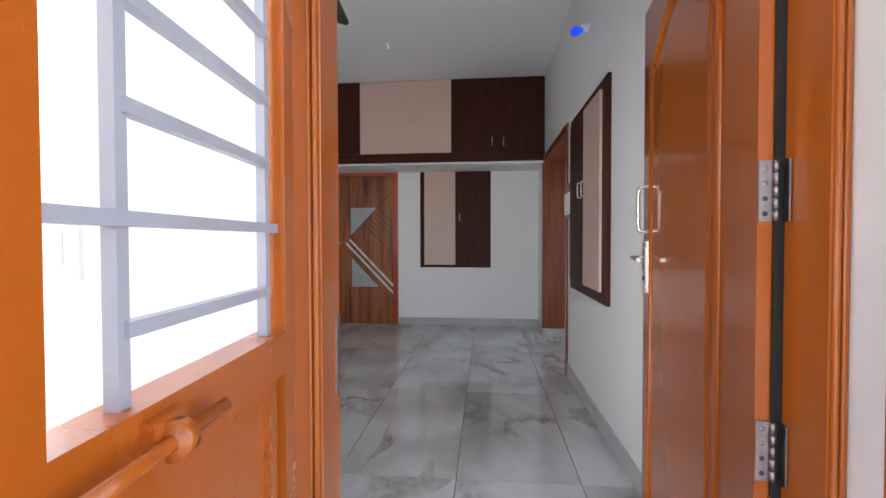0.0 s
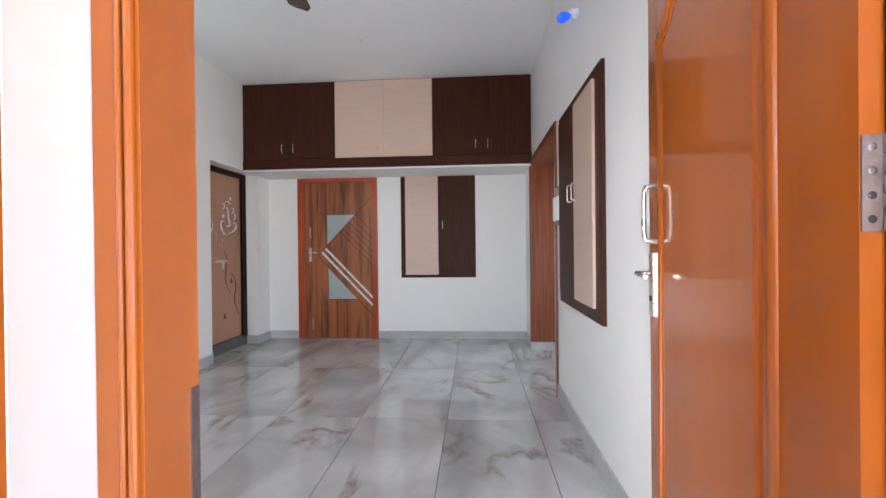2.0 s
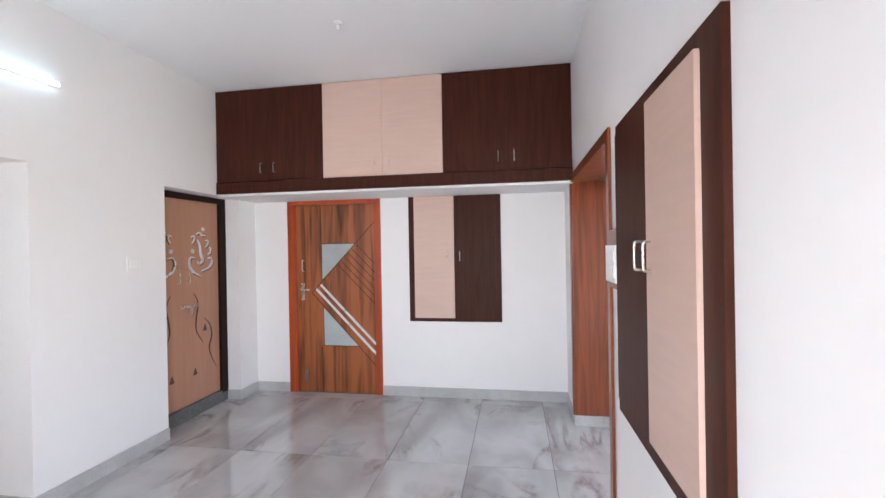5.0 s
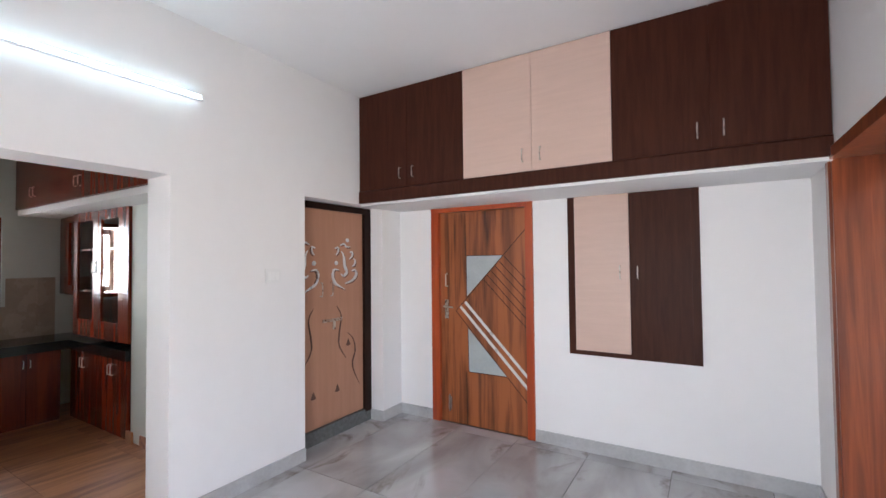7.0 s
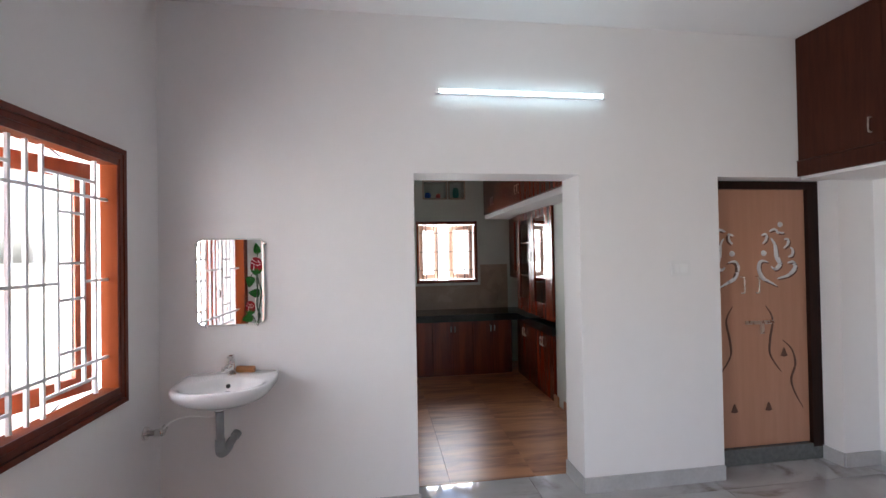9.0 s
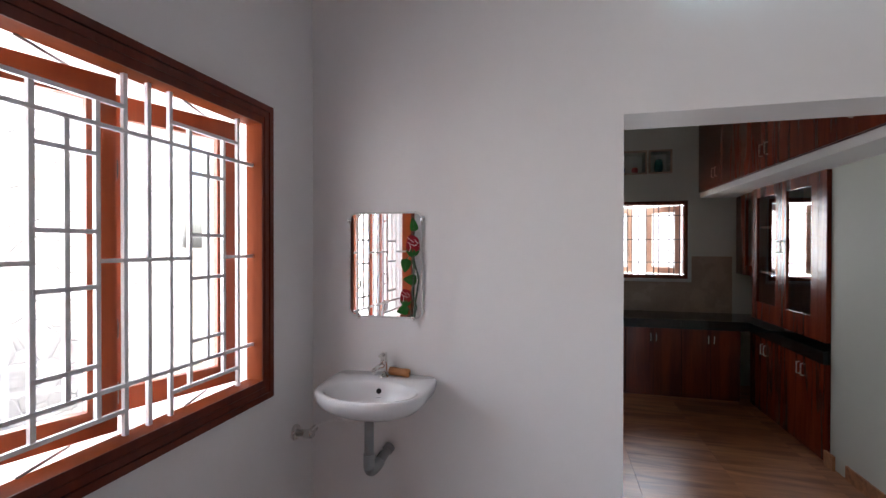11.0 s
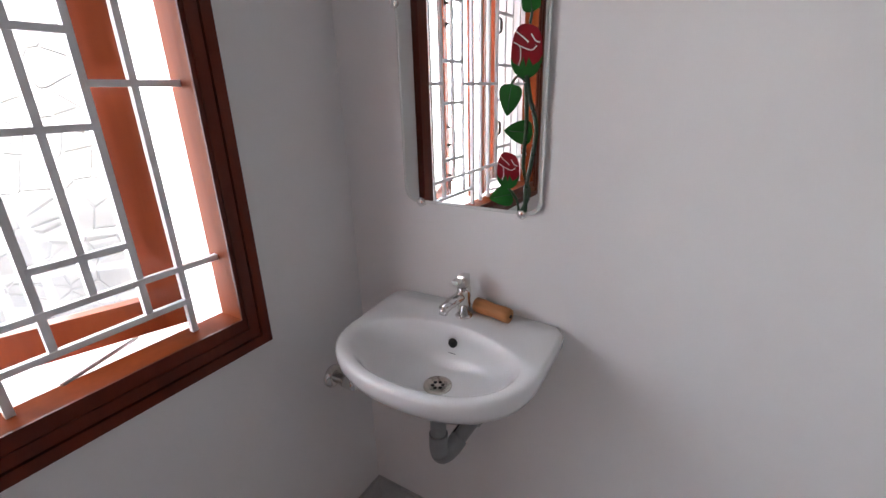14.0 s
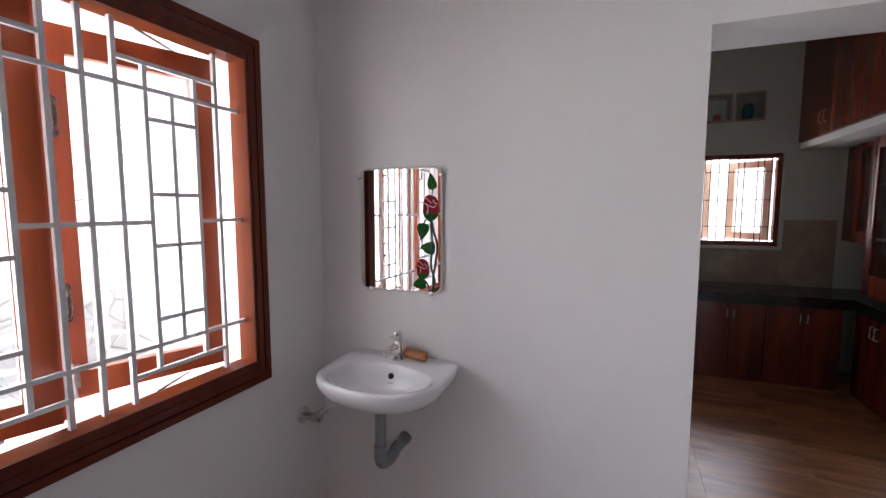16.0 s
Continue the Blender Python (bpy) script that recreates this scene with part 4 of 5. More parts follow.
def basin_shape():
    bm = bmesh.new()
    n = 64
    c = 0.192

    def outline(a, kx, ky, back):
        ca, sa = math.cos(a), math.sin(a)
        e = 2.25 if ca > 0 else 2.25 + 16.0 * min(1.0, -ca * 2.8)
        ax = 0.186 * kx if ca > 0 else (c - back)
        return 1.0 / ((abs(ca / ax) ** e + abs(sa / (0.251 * ky)) ** e) ** (1 / e))

    rings = []
    for kx, ky, z, back in ((0.34, 0.30, 0.058, 0.002), (0.58, 0.57, 0.069, 0.001), (0.81, 0.83, 0.094, 0.001), (0.94, 0.95, 0.121, 0.001), (0.995, 0.995, 0.143, 0.001),
                            (1.0, 1.0, 0.163, 0.001), (0.985, 0.988, 0.171, 0.001), (0.95, 0.96, 0.175, 0.004)):
        rings.append([bm.verts.new((c + outline(a, kx, ky, back) * math.cos(a), outline(a, kx, ky, back) * math.sin(a), z + (0.018 * max(0, -math.cos(a)) if z > 0.14 else 0)))
                      for a in (2 * math.pi * k / n for k in range(n))])
    for rx, ry, z in ((0.151, 0.216, 0.172), (0.142, 0.207, 0.165), (0.131, 0.192, 0.144), (0.119, 0.168, 0.110), (0.094, 0.126, 0.084), (0.056, 0.070, 0.071), (0.030, 0.030, 0.067)):
        ring = []
        for k in range(n):
            a = 2 * math.pi * k / n
            e = 2.2
            ca, sa = math.cos(a), math.sin(a)
            kx = rx if ca > 0 else rx * 0.66
            r = 1.0 / ((abs(ca / kx) ** e + abs(sa / ry) ** e) ** (1 / e))
            ring.append(bm.verts.new((c + 0.012 + r * ca, r * sa, z + (0.012 * max(0, -ca) if z > 0.15 else 0))))
        rings.append(ring)
    for p, q in zip(rings, rings[1:]):
        for k in range(n):
            bm.faces.new((p[k], p[(k + 1) % n], q[(k + 1) % n], q[k]))
    bm.faces.new(rings[0][::-1])
    bm.faces.new(rings[-1])
    for f in bm.faces:
        f.smooth = True
    return bm


part("bowl", basin_shape(), CERAMIC, basin)
part("overflow_hole", lathe([(0.012, 0), (0.012, 0.003), (0.002, 0.0035)], 18, Matrix.Translation((0.1195, 0.003, 0.138)) @ Matrix.Rotation(math.pi / 2 - 0.3, 4, "Y")), BLACK, basin, "dark overflow hole")
part("maker_mark", boxes((0.1235, 0.1255, -0.008, 0.014, 0.1095, 0.1115)), DARKPLASTIC, basin, "thin dark printed bar")
dr = part("drain", lathe([(0.034, 0.0), (0.034, 0.004), (0.024, 0.006), (0.022, 0.002)], 28, Matrix.Translation((0.204, 0.008, 0.068))), STEEL, basin, "chrome drain grate")
for k in range(6):
    an = k * math.pi / 3
    part("drain_hole", lathe([(0.0045, 0), (0.0045, 0.0012)], 10, Matrix.Translation((0.204 + 0.012 * math.cos(an), 0.008 + 0.012 * math.sin(an), 0.0702))), BLACK, dr)

tap = thing("pillar_tap", "chrome pillar tap on the wash basin", "tap", (XL + 0.058, 1.310, 0.896))
part("base_ring", lathe([(0.026, 0), (0.026, 0.006), (0.021, 0.012)], 24), CHROME, tap)
part("body", lathe([(0.0185, 0.008), (0.0180, 0.082), (0.0195, 0.086), (0.0195, 0.098), (0.015, 0.104)], 24), CHROME, tap)
part("spout", tube([(0.0, -0.002, 0.074), (0.030, -0.011, 0.070), (0.078, -0.024, 0.056)], [0.0165, 0.016, 0.0150], 16), CHROME, tap)
part("aerator", tube([(0.070, -0.022, 0.062), (0.075, -0.0235, 0.040)], 0.0125, 16), CHROME, tap)
part("lever", sbox(-0.013, 0.015, -0.012, 0.012, 0.104, 0.142, 0.005), CHROME, tap)
part("lever_arm", soft(boxes((0.008, 0.046, -0.012, 0.006, 0.126, 0.138)), 0.004), CHROME, tap)
tap.scale = (0.90, 0.90, 0.82)

hw = thing("wooden_handle", "turned orange wooden handle lying on the basin", "handle", (XL + 0.026, 1.326, 0.921), turn=-11)
part("grip", lathe([(0.012, 0), (0.019, 0.004), (0.0195, 0.03), (0.017, 0.06), (0.0195, 0.088), (0.018, 0.104), (0.010, 0.107)], 24, Matrix.Rotation(-math.pi / 2, 4, "X")), SPRUCE, hw)
part("bore", lathe([(0.005, 0), (0.005, 0.001)], 12, Matrix.Translation((0, 0.1072, 0)) @ Matrix.Rotation(-math.pi / 2, 4, "X")), BLACK, hw)

wp = thing("waste_pipe", "grey plastic waste pipe under the basin", "pipe", (XL, 1.278, 0.485))
part("collar", lathe([(0.026, 0), (0.026, 0.034), (0.022, 0.040)], 24, Matrix.Translation((0.145, -0.004, 0.246))), SWITCH, wp, "white plastic collar")
part("seal_ring", lathe([(0.0245, 0), (0.0245, 0.006)], 24, Matrix.Translation((0.145, -0.004, 0.240))), DARKPLASTIC, wp, "thin black seal ring")
part("down_pipe", tube([(0.145, -0.004, 0.246), (0.145, -0.004, 0.055)], 0.0210, 20), PVC, wp)
part("elbow", tube(curve_points([(0.145, -0.004, 0.090), (0.145, -0.004, 0.035), (0.132, 0.0, 0.010), (0.102, 0.010, 0.011), (0.074, 0.019, 0.027)], 6), 0.0255, 20), PVC, wp)
part("wall_pipe", tube([(0.094, 0.012, 0.015), (0.0, 0.043, 0.069)], 0.0205, 20), PVC, wp)
part("wall_collar", tube([(0.024, 0.035, 0.055), (0.003, 0.042, 0.067)], 0.026, 20), PVC, wp)
part("print_mark", tube([(0.076, -0.001, 0.037), (0.040, 0.010, 0.057)], 0.003, 8), DARKPLASTIC, wp, "faded dark print")

vl = thing("stop_valve", "chrome angle stop valve on the wall", "valve", (-2.528, YW, 0.637))
rot = Matrix.Rotation(-math.pi / 2, 4, "X")
part("flange", lathe([(0.030, 0), (0.029, 0.006), (0.018, 0.012)], 24, rot), CHROME, vl)
part("body", lathe([(0.013, 0.008), (0.013, 0.04), (0.0165, 0.042), (0.0165, 0.075), (0.012, 0.080)], 18, rot), CHROME, vl)
part("knob", tube([(0.0, 0.055, 0.0), (-0.045, 0.062, 0.006)], [0.011, 0.013], 14), CHROME, vl)

vl.scale = (1.2, 1.2, 1.2)

hs = thing("supply_hose", "thin white rubber supply hose from valve to basin", "hose", (-2.528, YW + 0.08, 0.645))
part("hose", tube(curve_points([(0.0, 0.0, 0.0), (-0.004, 0.05, 0.045), (-0.012, 0.14, 0.062), (-0.018, 0.24, 0.050), (-0.010, 0.30, 0.075), (-0.005, 0.315, 0.125)], 8), 0.0042, 8), SWITCH, hs)

mirror = thing("wall_mirror", "frameless rounded mirror with a painted rose border", "mirror", (XL - 0.010, 1.296, 1.420), turn=-0.7)
MW, MH = 0.187, 0.250


def rounded(w, h, r, n=6):
    pts = []
    for cx_, cy_, a0 in ((w - r, h - r, 0), (-w + r, h - r, 90), (-w + r, -h + r, 180), (w - r, -h + r, 270)):
        pts += [(cx_ + r * math.cos(radians(a0 + 90 * k / n)), cy_ + r * math.sin(radians(a0 + 90 * k / n))) for k in range(n + 1)]
    return pts


part("glass_plate", plate(rounded(MW, MH, 0.035), 0.005, lambda u, v, w: (0.014 + w, u, v)), EDGE, mirror, "pale glass edge")
part("silvering", plate(rounded(MW - 0.006, MH - 0.006, 0.031), 0.0012, lambda u, v, w: (0.0195 + w, u, v)), MIRROR, mirror, "clear mirror surface")
for u, v in ((-MW, MH - 0.035), (MW, MH - 0.03), (-MW + 0.05, -MH), (MW - 0.045, -MH)):
    cl = part("clip", lathe([(0.012, -0.001), (0.012, 0.010), (0.009, 0.014), (0.002, 0.015)], 20, Matrix.Translation((0.012, u, v)) @ Matrix.Rotation(math.pi / 2, 4, "Y")), CHROME, mirror, "round chrome mirror clip")
    part("clip_post", lathe([(0.007, 0), (0.007, 0.012)], 14, Matrix.Translation((0.0, u, v)) @ Matrix.Rotation(math.pi / 2, 4, "Y")), CHROME, cl)
mf = lambda z: (lambda u, v, w: (z + w, u, v))


rim = [(0.0175, u, v) for u, v in rounded(MW, MH, 0.035)]
part("glass_rim", tube(rim + rim[:1], 0.0026, 8), EDGE, mirror, "bright polished glass edge")


def turned(pts, cu, cv, a):
    ca, sa = math.cos(a), math.sin(a)
    return [(cu + x_ * ca - y_ * sa, cv + x_ * sa + y_ * ca) for x_, y_ in pts]


def heart(cu, cv, a, length, width, n=12):
    """A heart-shaped leaf: lobes at the stalk, tip at the far end."""
    out = []
    for k in range(n + 1):
        t = k / n
        out.append((length * (t - 0.16 * math.sin(math.pi * t) * (1 - t) ** 2), width * math.sin(math.pi * t ** 0.62) ** 0.85))
    out += [(t_, -w_) for t_, w_ in out[-2:0:-1]]
    return turned(out, cu, cv, a)


def bud(cu, cv, k, n=28):
    """The outline of a rosebud, full at the shoulders and flat at the top."""
    out = []
    for i in range(n):
        t = 2 * math.pi * i / n
        c_, s_ = math.cos(t), math.sin(t)
        r = 1 / ((abs(c_) ** 2.8 + abs(s_) ** 2.8) ** (1 / 2.8))
        wave = 0.05 * math.cos(3 * t) * max(0, s_)
        out.append((cu + k * 0.036 * r * c_ * (1 - 0.10 * s_), cv + k * 0.050 * (r * s_ + wave)))
    return out


for cu, cv, k in ((0.141, 0.094, 0.92), (0.106, -0.150, 0.74)):
    rb = part("rose_bud", plate(bud(cu, cv, k), 0.0008, mf(0.021)), RED, mirror, "dark red painted rosebud")
    for line in (((-0.026, 0.038), (-0.010, 0.026), (0.004, 0.014)), ((-0.030, 0.016), (-0.016, 0.006), (-0.014, -0.018), (-0.020, -0.036)), ((-0.016, 0.008), (0.010, -0.002), (0.024, 0.006)), ((0.010, 0.030), (0.020, 0.016), (0.030, 0.012))):
        part("petal_line", tube([(0.0218, p.x, p.y) for p in curve_points([(cu + u * k, cv + v * k, 0) for u, v in line], 6)], 0.0015 * k, 6), SWITCH, rb)
    arc = [(0.037 * math.cos(radians(a)), -0.014 + 0.046 * math.sin(radians(a))) for a in range(180, 361, 15)]
    arc += [(0.030, -0.026), (0.016, -0.034), (0.006, -0.016), (0.0, -0.036), (-0.006, -0.016), (-0.016, -0.034), (-0.030, -0.026)]
    part("calyx", plate([(cu + u * k, cv + v * k) for u, v in arc], 0.0008, mf(0.0226)), GREEN, rb, "green painted calyx")
for cu, cv, a, ln, wd in ((0.150, 0.160, 100, 0.066, 0.020), (0.110, 0.030, 262, 0.066, 0.026), (0.160, -0.070, 176, 0.066, 0.026), (0.118, -0.205, 196, 0.060, 0.025)):
    lv = part("leaf", plate(heart(cu, cv, radians(a), ln, wd), 0.0008, mf(0.0212)), GREEN, mirror, "green painted heart-shaped leaf")
    part("midrib", tube([(0.0222, *p) for p in turned([(0.006, 0), (ln * 0.8, 0)], cu, cv, radians(a))], 0.0008, 6), BROWNFILM, lv)
for ctrl, r in (([(0.143, 0.045), (0.152, 0.0), (0.168, -0.06), (0.160, -0.13), (0.150, -0.19), (0.150, -0.243)], 0.0048), ([(0.141, 0.030), (0.146, -0.05), (0.142, -0.14), (0.158, -0.20), (0.140, -0.243)], 0.0044),
                ([(0.110, 0.030), (0.124, 0.044), (0.146, 0.030)], 0.0026), ([(0.108, -0.192), (0.128, -0.215), (0.134, -0.243)], 0.0026), ([(0.118, -0.205), (0.130, -0.222), (0.135, -0.243)], 0.0022), ([(0.146, 0.14), (0.150, 0.165)], 0.0026)):
    part("stem", tube([(0.0216, p.x, p.y) for p in curve_points([(u, v, 0) for u, v in ctrl], 8)], r, 6), BROWNFILM, mirror, "dark green painted stem")

# ---- kitchen ----
kwin = thing("window_kitchen", "mahogany framed kitchen window with steel bars", "window", (KX0, 0, 0))
tagged(kwin, kind="structure")
ky0, ky1, kz0, kz1 = KW
for nm, r in (("frame_rail", (-0.10, -0.03, ky0, ky1, kz0, kz0 + 0.045)), ("frame_rail", (-0.10, -0.03, ky0, ky1, kz1 - 0.045, kz1)),
              ("frame_side", (-0.10, -0.03, ky0, ky0 + 0.04, kz0 + 0.045, kz1 - 0.045)), ("frame_side", (-0.10, -0.03, ky1 - 0.04, ky1, kz0 + 0.045, kz1 - 0.045))):
    part(nm, sbox(*r, 0.004), MAHOG, kwin)
part("sill", sbox(-0.03, 0.015, ky0 - 0.02, ky1 + 0.02, kz0 - 0.025, kz0 - 0.001, 0.003), KPAINT, kwin, "pale plaster sill")
kg = thing("window_grill", "thin dark steel bars in the kitchen window", "grill", (KX0 - 0.06, 0, 0))
for yb in (2.74, 2.79, 2.90, 2.95, 3.02, 3.10, 3.18, 3.23, 3.34, 3.39, 3.45):
    part("upright_bar", tube([(0, yb, kz0 + 0.04), (0, yb, kz1 - 0.04)], 0.005, 6), DARKPLASTIC, kg)
for zb in (1.33, 1.59, 1.86):
    part("cross_bar", tube([(0, ky0 + 0.035, zb), (0, ky1 - 0.035, zb)], 0.005, 6), DARKPLASTIC, kg)
for c_ in (2.845, 3.285):
    for zb in (1.46, 1.72, 1.79):
        part("cross_bar", tube([(0, c_ - 0.055, zb), (0, c_ + 0.055, zb)], 0.005, 6), DARKPLASTIC, kg)
for y_, s, tn in ((2.70, 1, 40), (3.47, -1, -40)):
    sh = thing("kitchen_shutter", "open orange wooden kitchen window shutter", "shutter", (KX0 - 0.125, y_, 0), group="kitchen window shutters", turn=tn)
    q = lambda p, r: sorted((s * p, s * r))
    for r in ((0, 0.06), (0.34, 0.40)):
        part("stile", sbox(-0.025, 0, *q(*r), kz0 + 0.05, kz1 - 0.05, 0.003), KSHUTTER, sh)
    for z in (kz0 + 0.05, kz1 - 0.12):
        part("rail", sbox(-0.025, 0, *q(0.06, 0.34), z, z + 0.07, 0.003), KSHUTTER, sh)
    pn = part("pane", boxes((-0.015, -0.011, *q(0.055, 0.345), kz0 + 0.115, kz1 - 0.115)), GLASS, sh, "clear glass pane")
    pn.visible_shadow = False

# Added backdrop: makes the panes white and reflects light; no known building.
structure("added_white_backdrop", boxes((-9.2, -9.0, 0.5, 6.5, -0.42, 2.6)), OUTPAINT, "added plain white backdrop that whitens the kitchen window view", "wall")

# base units along the window wall and the side wall
for k in range(4):
    ya = 1.75 + k * 0.52
    cb = thing("base_cabinet", "dark mahogany kitchen base cabinet with steel handles", "cabinet", (-5.52, ya, 0), group="kitchen base cabinets")
    part("carcass", boxes((-0.56, -0.02, 0.002, 0.518, 0.0, 0.69)), MAHOG, cb)
    for j in range(2):
        d = part("door", sbox(-0.019, 0, 0.003 + j * 0.259, 0.257 + j * 0.259, 0.02, 0.687, 0.002), MAHOG, cb)
        hy = 0.235 if j == 0 else 0.285
        dhandle(d, (0, hy, 0.56), (0, hy, 0.63), (0.02, 0, 0), 0.004)
for k in range(2):
    xa = -5.50 + k * 0.60
    cb = thing("base_cabinet", "dark mahogany kitchen base cabinet with steel handles", "cabinet", (xa, 3.90, 0), group="kitchen base cabinets")
    part("carcass", boxes((0.002, 0.598, 0.02, 0.53, 0.0, 0.69)), MAHOG, cb)
    for j in range(2):
        d = part("door", sbox(0.003 + j * 0.299, 0.297 + j * 0.299, 0, 0.019, 0.02, 0.687, 0.002), MAHOG, cb)
        hx = 0.27 if j == 0 else 0.33
        dhandle(d, (hx, 0, 0.54), (hx, 0, 0.63), (0, -0.022, 0), 0.0045)
ct = thing("worktop", "polished black granite kitchen worktop", "worktop", (-5.8, 3.0, 0.69))
part("slab", soft(boxes((-0.298, 0.30, -1.38, 1.445, 0.0, 0.09)), 0.004), GRANITE, ct)
part("side_slab", soft(boxes((0.302, 1.50, 0.885, 1.445, 0.0, 0.09)), 0.004), GRANITE, ct)

up = thing("glass_cabinet", "mahogany kitchen wall cabinet with glass doors", "cabinet", (-5.46, 3.90, 0.84))
up.scale = (1, 1, 1.065)
part("back", boxes((0.0, 1.16, 0.40, 0.42, 0.0, 1.16)), MAHOG, up)
part("side", boxes((0.0, 0.02, 0.022, 0.40, 0.0, 1.16)), MAHOG, up)
part("side", sbox(1.06, 1.16, 0.0, 0.40, 0.0, 1.16, 0.003), MAHOG, up)
part("top", boxes((0.02, 1.06, 0.022, 0.40, 1.14, 1.16)), MAHOG, up)
for z in (0.0, 0.40, 0.78):
    part("shelf", boxes((0.02, 1.06, 0.03, 0.40, z, z + 0.018)), MAHOG, up)
for j in range(2):
    xa, xb = 0.002 + j * 0.53, 0.528 + j * 0.53
    for r in ((xa, xa + 0.085, 0.0, 1.16), (xb - 0.085, xb, 0.0, 1.16), (xa + 0.085, xb - 0.085, 0.0, 0.15), (xa + 0.085, xb - 0.085, 1.05, 1.16)):
        part("door_frame", sbox(r[0], r[1], 0, 0.022, r[2], r[3], 0.003), MAHOG, up)
    pn = part("pane", boxes((xa + 0.08, xb - 0.08, 0.009, 0.013, 0.145, 1.055)), GLASS, up, "clear glass door pane")
    hx = xb - 0.045 if j == 0 else xa + 0.045
    dhandle(up, (hx, 0, 0.58), (hx, 0, 0.67), (0, -0.022, 0), 0.0045)
sm = thing("corner_wall_cabinet", "small mahogany corner wall cabinet with a glass door", "cabinet", (KX0, 3.96, 1.22))
part("carcass", boxes((0.002, 0.66, 0.03, 0.46, 0.0, 0.84)), MAHOG, sm)
for r in ((0.25, 0.32, 0.0, 0.84), (0.60, 0.66, 0.0, 0.84), (0.32, 0.60, 0.0, 0.10), (0.32, 0.60, 0.76, 0.84)):
    part("door_frame", sbox(r[0], r[1], 0.0, 0.028, r[2], r[3], 0.003), MAHOG, sm)
part("pane", boxes((0.31, 0.61, 0.012, 0.016, 0.09, 0.77)), GLASS, sm, "clear glass door pane")

lf = thing("kitchen_loft_cabinet", "mahogany kitchen loft cabinet with steel handles", "cabinet", (-6.095, 3.62, 2.10))
part("carcass", boxes((0.0, 3.14, 0.022, 0.83, 0.005, 0.93)), MAHOG, lf)
for j in range(6):
    d = part("door", sbox(0.002 + j * 0.523, 0.521 + j * 0.523, 0.0, 0.02, 0.005, 0.93, 0.002), MAHOG, lf)
    hx = 0.523 * j + (0.48 if j % 2 == 0 else 0.045)
    dhandle(d, (hx, 0, 0.10), (hx, 0, 0.19), (0, -0.022, 0), 0.0045)
structure("kitchen_loft_slab", boxes((KX0, -2.95, 3.64, 4.45, 2.045, 2.10)), CEIL, "white underside of the kitchen loft", "slab")

for (ya, yb, za, zb), (c1, c2) in zip(NI, (("blue", "pink"), ("teal", ""))):
    nf = thing("niche_frame", "beige-brown frame around a small wall niche", "trim", (KX0, ya, za))
    for r in ((-0.02, 0.012, -0.02, 0, -0.02, zb - za + 0.02), (-0.02, 0.012, yb - ya, yb - ya + 0.02, -0.02, zb - za + 0.02), (-0.02, 0.012, 0, yb - ya, -0.02, 0), (-0.02, 0.012, 0, yb - ya, zb - za, zb - za + 0.02)):
        part("bead", sbox(*r, 0.003), DADO, nf)
for y_, col, h_, r_, nm, lab in ((2.83, (0.02, 0.10, 0.42), 0.09, 0.045, "jar", "small blue jar in the wall niche"), (2.98, (0.50, 0.10, 0.09), 0.075, 0.035, "jar", "small red jar in the wall niche"),
                                 (3.235, (0.02, 0.17, 0.15), 0.16, 0.045, "jar", "teal covered jar in the wall niche")):
    jr = thing(nm, lab, "jar", (KX0 - 0.09, y_, 2.35))
    jm = mat("jar_glaze", col, 0.25, var=0.1, scale=20)
    part("body", lathe([(r_ * 0.7, 0), (r_, h_ * 0.25), (r_, h_ * 0.7), (r_ * 0.75, h_ * 0.85)], 20), jm, jr)
    part("lid", lathe([(r_ * 0.8, h_ * 0.85), (r_ * 0.8, h_ * 0.95), (r_ * 0.3, h_)], 20), jm, jr)

# ---- skirting ----
sk = [("skirting_far", [(XL + 0.012, -2.30, YF - 0.012, YF), (-1.265, XR - 0.012, YF - 0.012, YF)]),
      ("skirting_left", [(XL, XL + 0.012, YW, KO0), (XL, XL + 0.012, KO1, LD0), (XL, XL + 0.012, LD1, YF), (-2.95, XL, KO1 - 0.012, KO1), (-2.95, XL, KO0, KO0 + 0.012), (-2.83, XL, LD1 - 0.012, LD1)]),
      ("skirting_right", [(XR - 0.012, XR, YW, PY0 - 0.045), (XR - 0.012, XR, PY1, YF)]),
      ("skirting_front", [(XL + 0.012, DX0, YW, YW + 0.012)]),
      ("skirting_passage_room", [(0.875, 2.5, 5.688, 5.70)])]
for nm, rs in sk:
    structure(nm, boxes(*[(*r, -0.012, 0.098) for r in rs]), SKIRT, "grey marble-look tile skirting", "baseboard")
structure("skirting_kitchen", boxes((-4.10, -2.952, KY1 - 0.012, KY1, -0.012, 0.09)), PLANK, "brown wood-look kitchen skirting", "baseboard")
structure("pillar_base", boxes((-4.30, -4.20, KY1 - 0.03, KY1 - 0.013, -0.012, 0.10)), PLANK, "brown wood-look tile piece at the pillar", "baseboard")

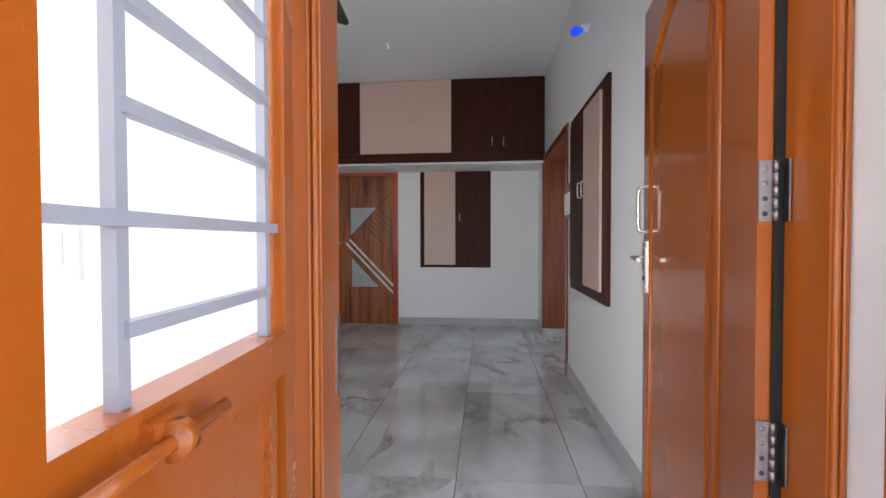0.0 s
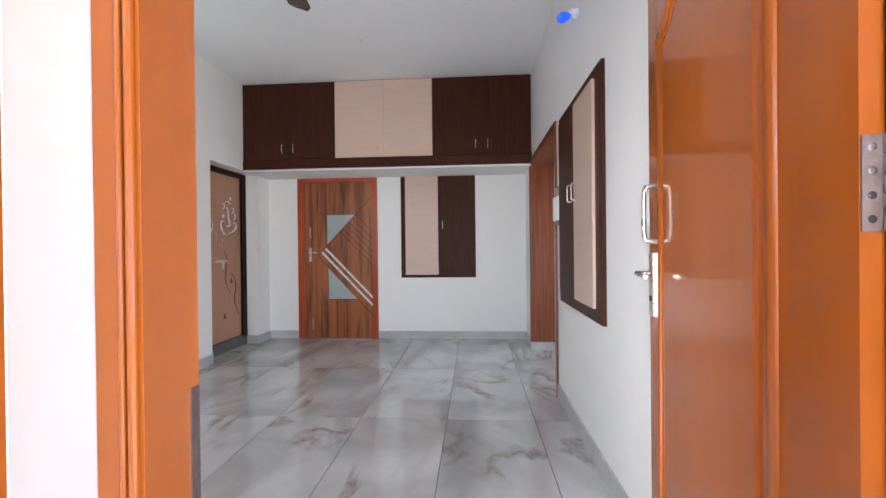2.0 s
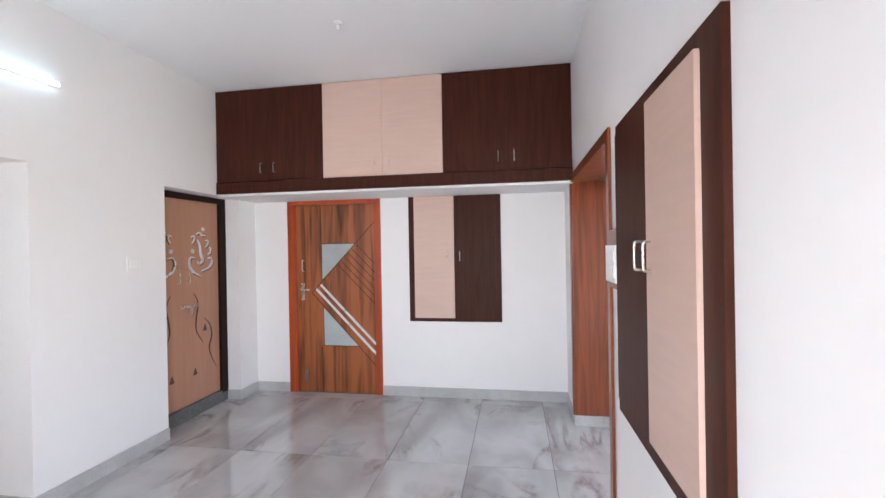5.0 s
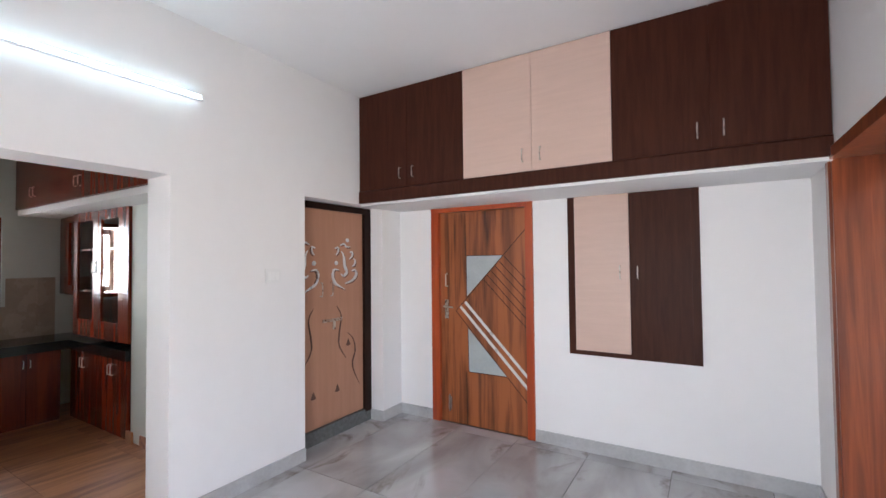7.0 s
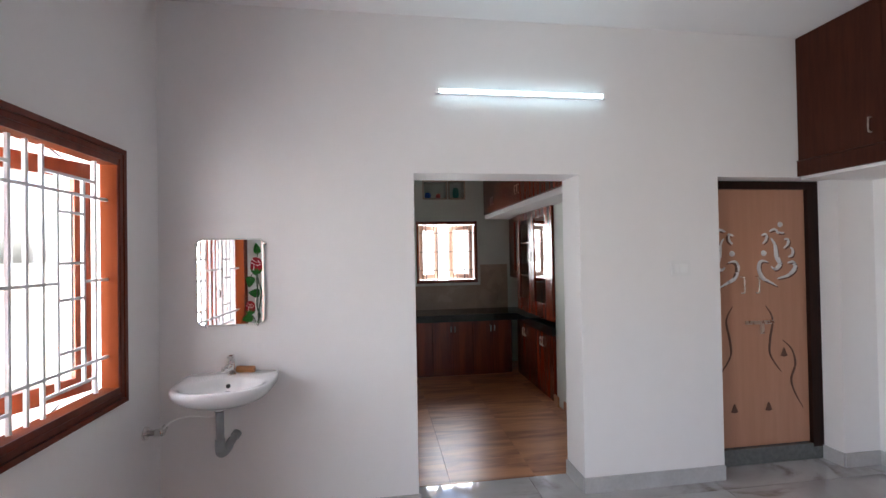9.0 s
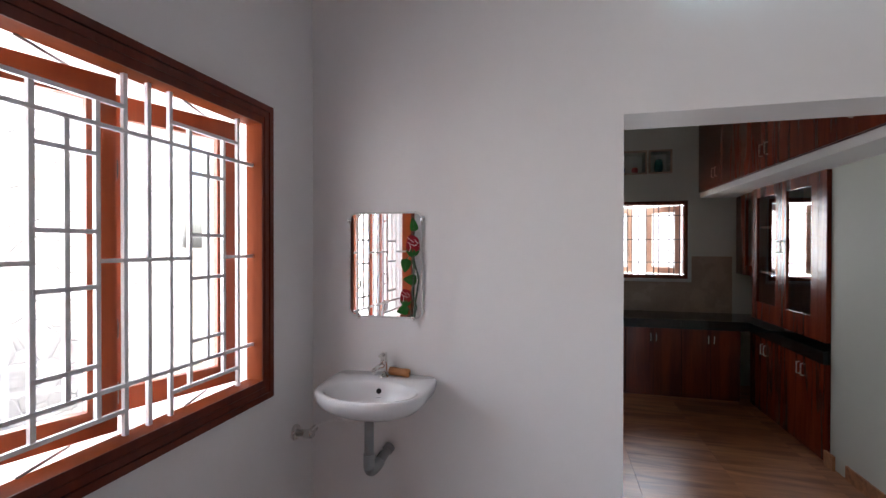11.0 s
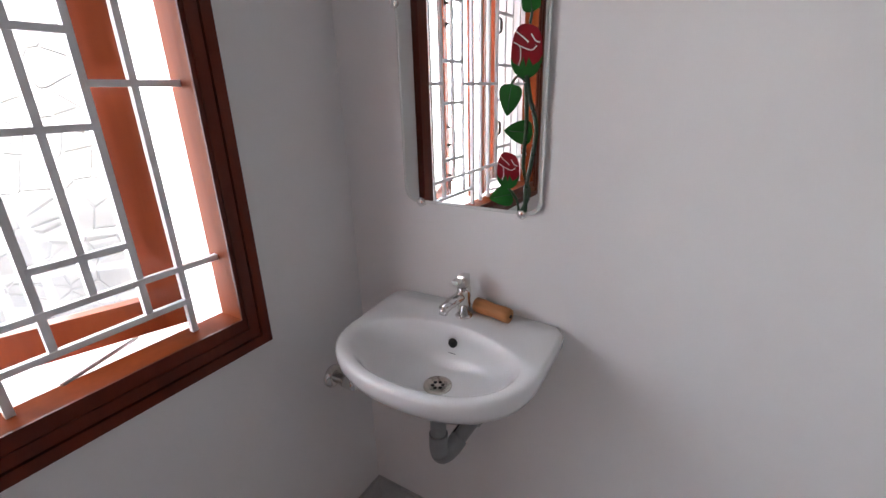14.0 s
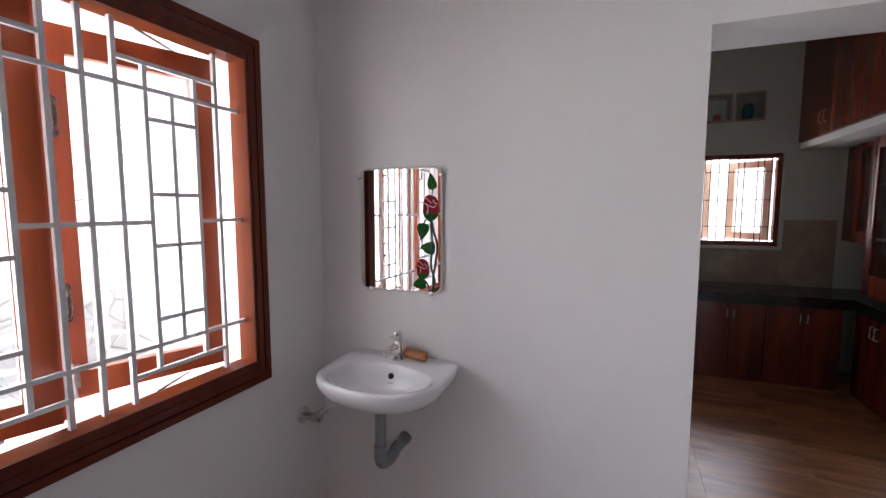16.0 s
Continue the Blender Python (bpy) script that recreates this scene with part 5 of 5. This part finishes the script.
# ---- wall tiles over the kitchen worktop ----
dado = structure("kitchen_dado", boxes((KX0, KX0 + 0.004, KY0, 3.95, 0.78, 1.112), (KX0, KX0 + 0.004, KY0, KW[0] - 0.03, 1.112, 1.40), (KX0, KX0 + 0.004, KW[1] + 0.03, 3.95, 1.112, 1.40)),
                 DADO, "beige tile band over the worktop", "wall tiles")
for i in range(9):
    ya = KY0 + 0.30 * i
    yb = min(ya + 0.297, 3.95)
    part("tile", boxes((KX0 + 0.004, KX0 + 0.010, ya, yb, 0.782, 1.111)), DADO, dado)
    for yc, yd in ((ya, min(yb, KW[0] - 0.03)), (max(ya, KW[1] + 0.03), yb)):
        if yd - yc > 0.02:
            part("tile", boxes((KX0 + 0.004, KX0 + 0.010, yc, yd, 1.113, 1.398)), DADO, dado)

# ---- floor tiles ----
floor = structure("floor", boxes((XL, XR, YW, YF, -0.011, -0.006)), GROUT, "polished grey marble-look tile floor", "floor")
TX, TY, g = 0.583, 1.20, 0.0022
xs = [0.345 - TX * k for k in range(6, -2, -1)]
ys = [1.947 + TY * (k - 1) for k in range(0, 6)]
shared = {}
for xa in xs:
    for ya in ys:
        a_, b_ = max(xa, -2.948), min(xa + TX, XR if ya + TY < PY0 else 1.6)
        c_, d_ = max(ya, YW), min(ya + TY, YF)
        if b_ - a_ < 0.02 or d_ - c_ < 0.02:
            continue
        key = (round(b_ - a_, 3), round(d_ - c_, 3))
        if key not in shared:
            me = bpy.data.meshes.new("tile")
            bm = soft(boxes((g - key[0] / 2, key[0] / 2 - g, g - key[1] / 2, key[1] / 2 - g, -0.006, 0.0)), 0.0008, 1)
            bm.to_mesh(me)
            bm.free()
            me.materials.append(MARBLE)
            shared[key] = me
        ob = new("tile", shared[key])
        ob.location = ((a_ + b_) / 2, (c_ + d_) / 2, 0)
        ob.parent = floor
door_tile = part("tile", boxes((DX0, DX1, 0.80, YW - 0.002, -0.006, 0.0)), MARBLE, floor)
far_tiles = structure("passage_room_floor", boxes((1.6, 2.5, 2.9, 5.7, -0.011, 0.0)), MARBLE, "grey tile floor of the room beyond", "floor")

kfloor = structure("kitchen_floor", boxes((KX0, -2.95, KY0, 4.45, -0.011, -0.006)), PLANK, "brown wood-look tile kitchen floor", "floor")
kt = bpy.data.meshes.new("plank_tile")
bm = soft(boxes((-0.5993, 0.5993, -0.2993, 0.2993, -0.006, 0.0)), 0.0008, 1)
bm.to_mesh(kt)
bm.free()
kt.materials.append(PLANK)
for i in range(3):
    for j in range(5):
        ob = new("tile", kt)
        ob.location = (-3.5505 - 1.2 * i, 1.70 + 0.6 * j, 0)
        ob.parent = kfloor
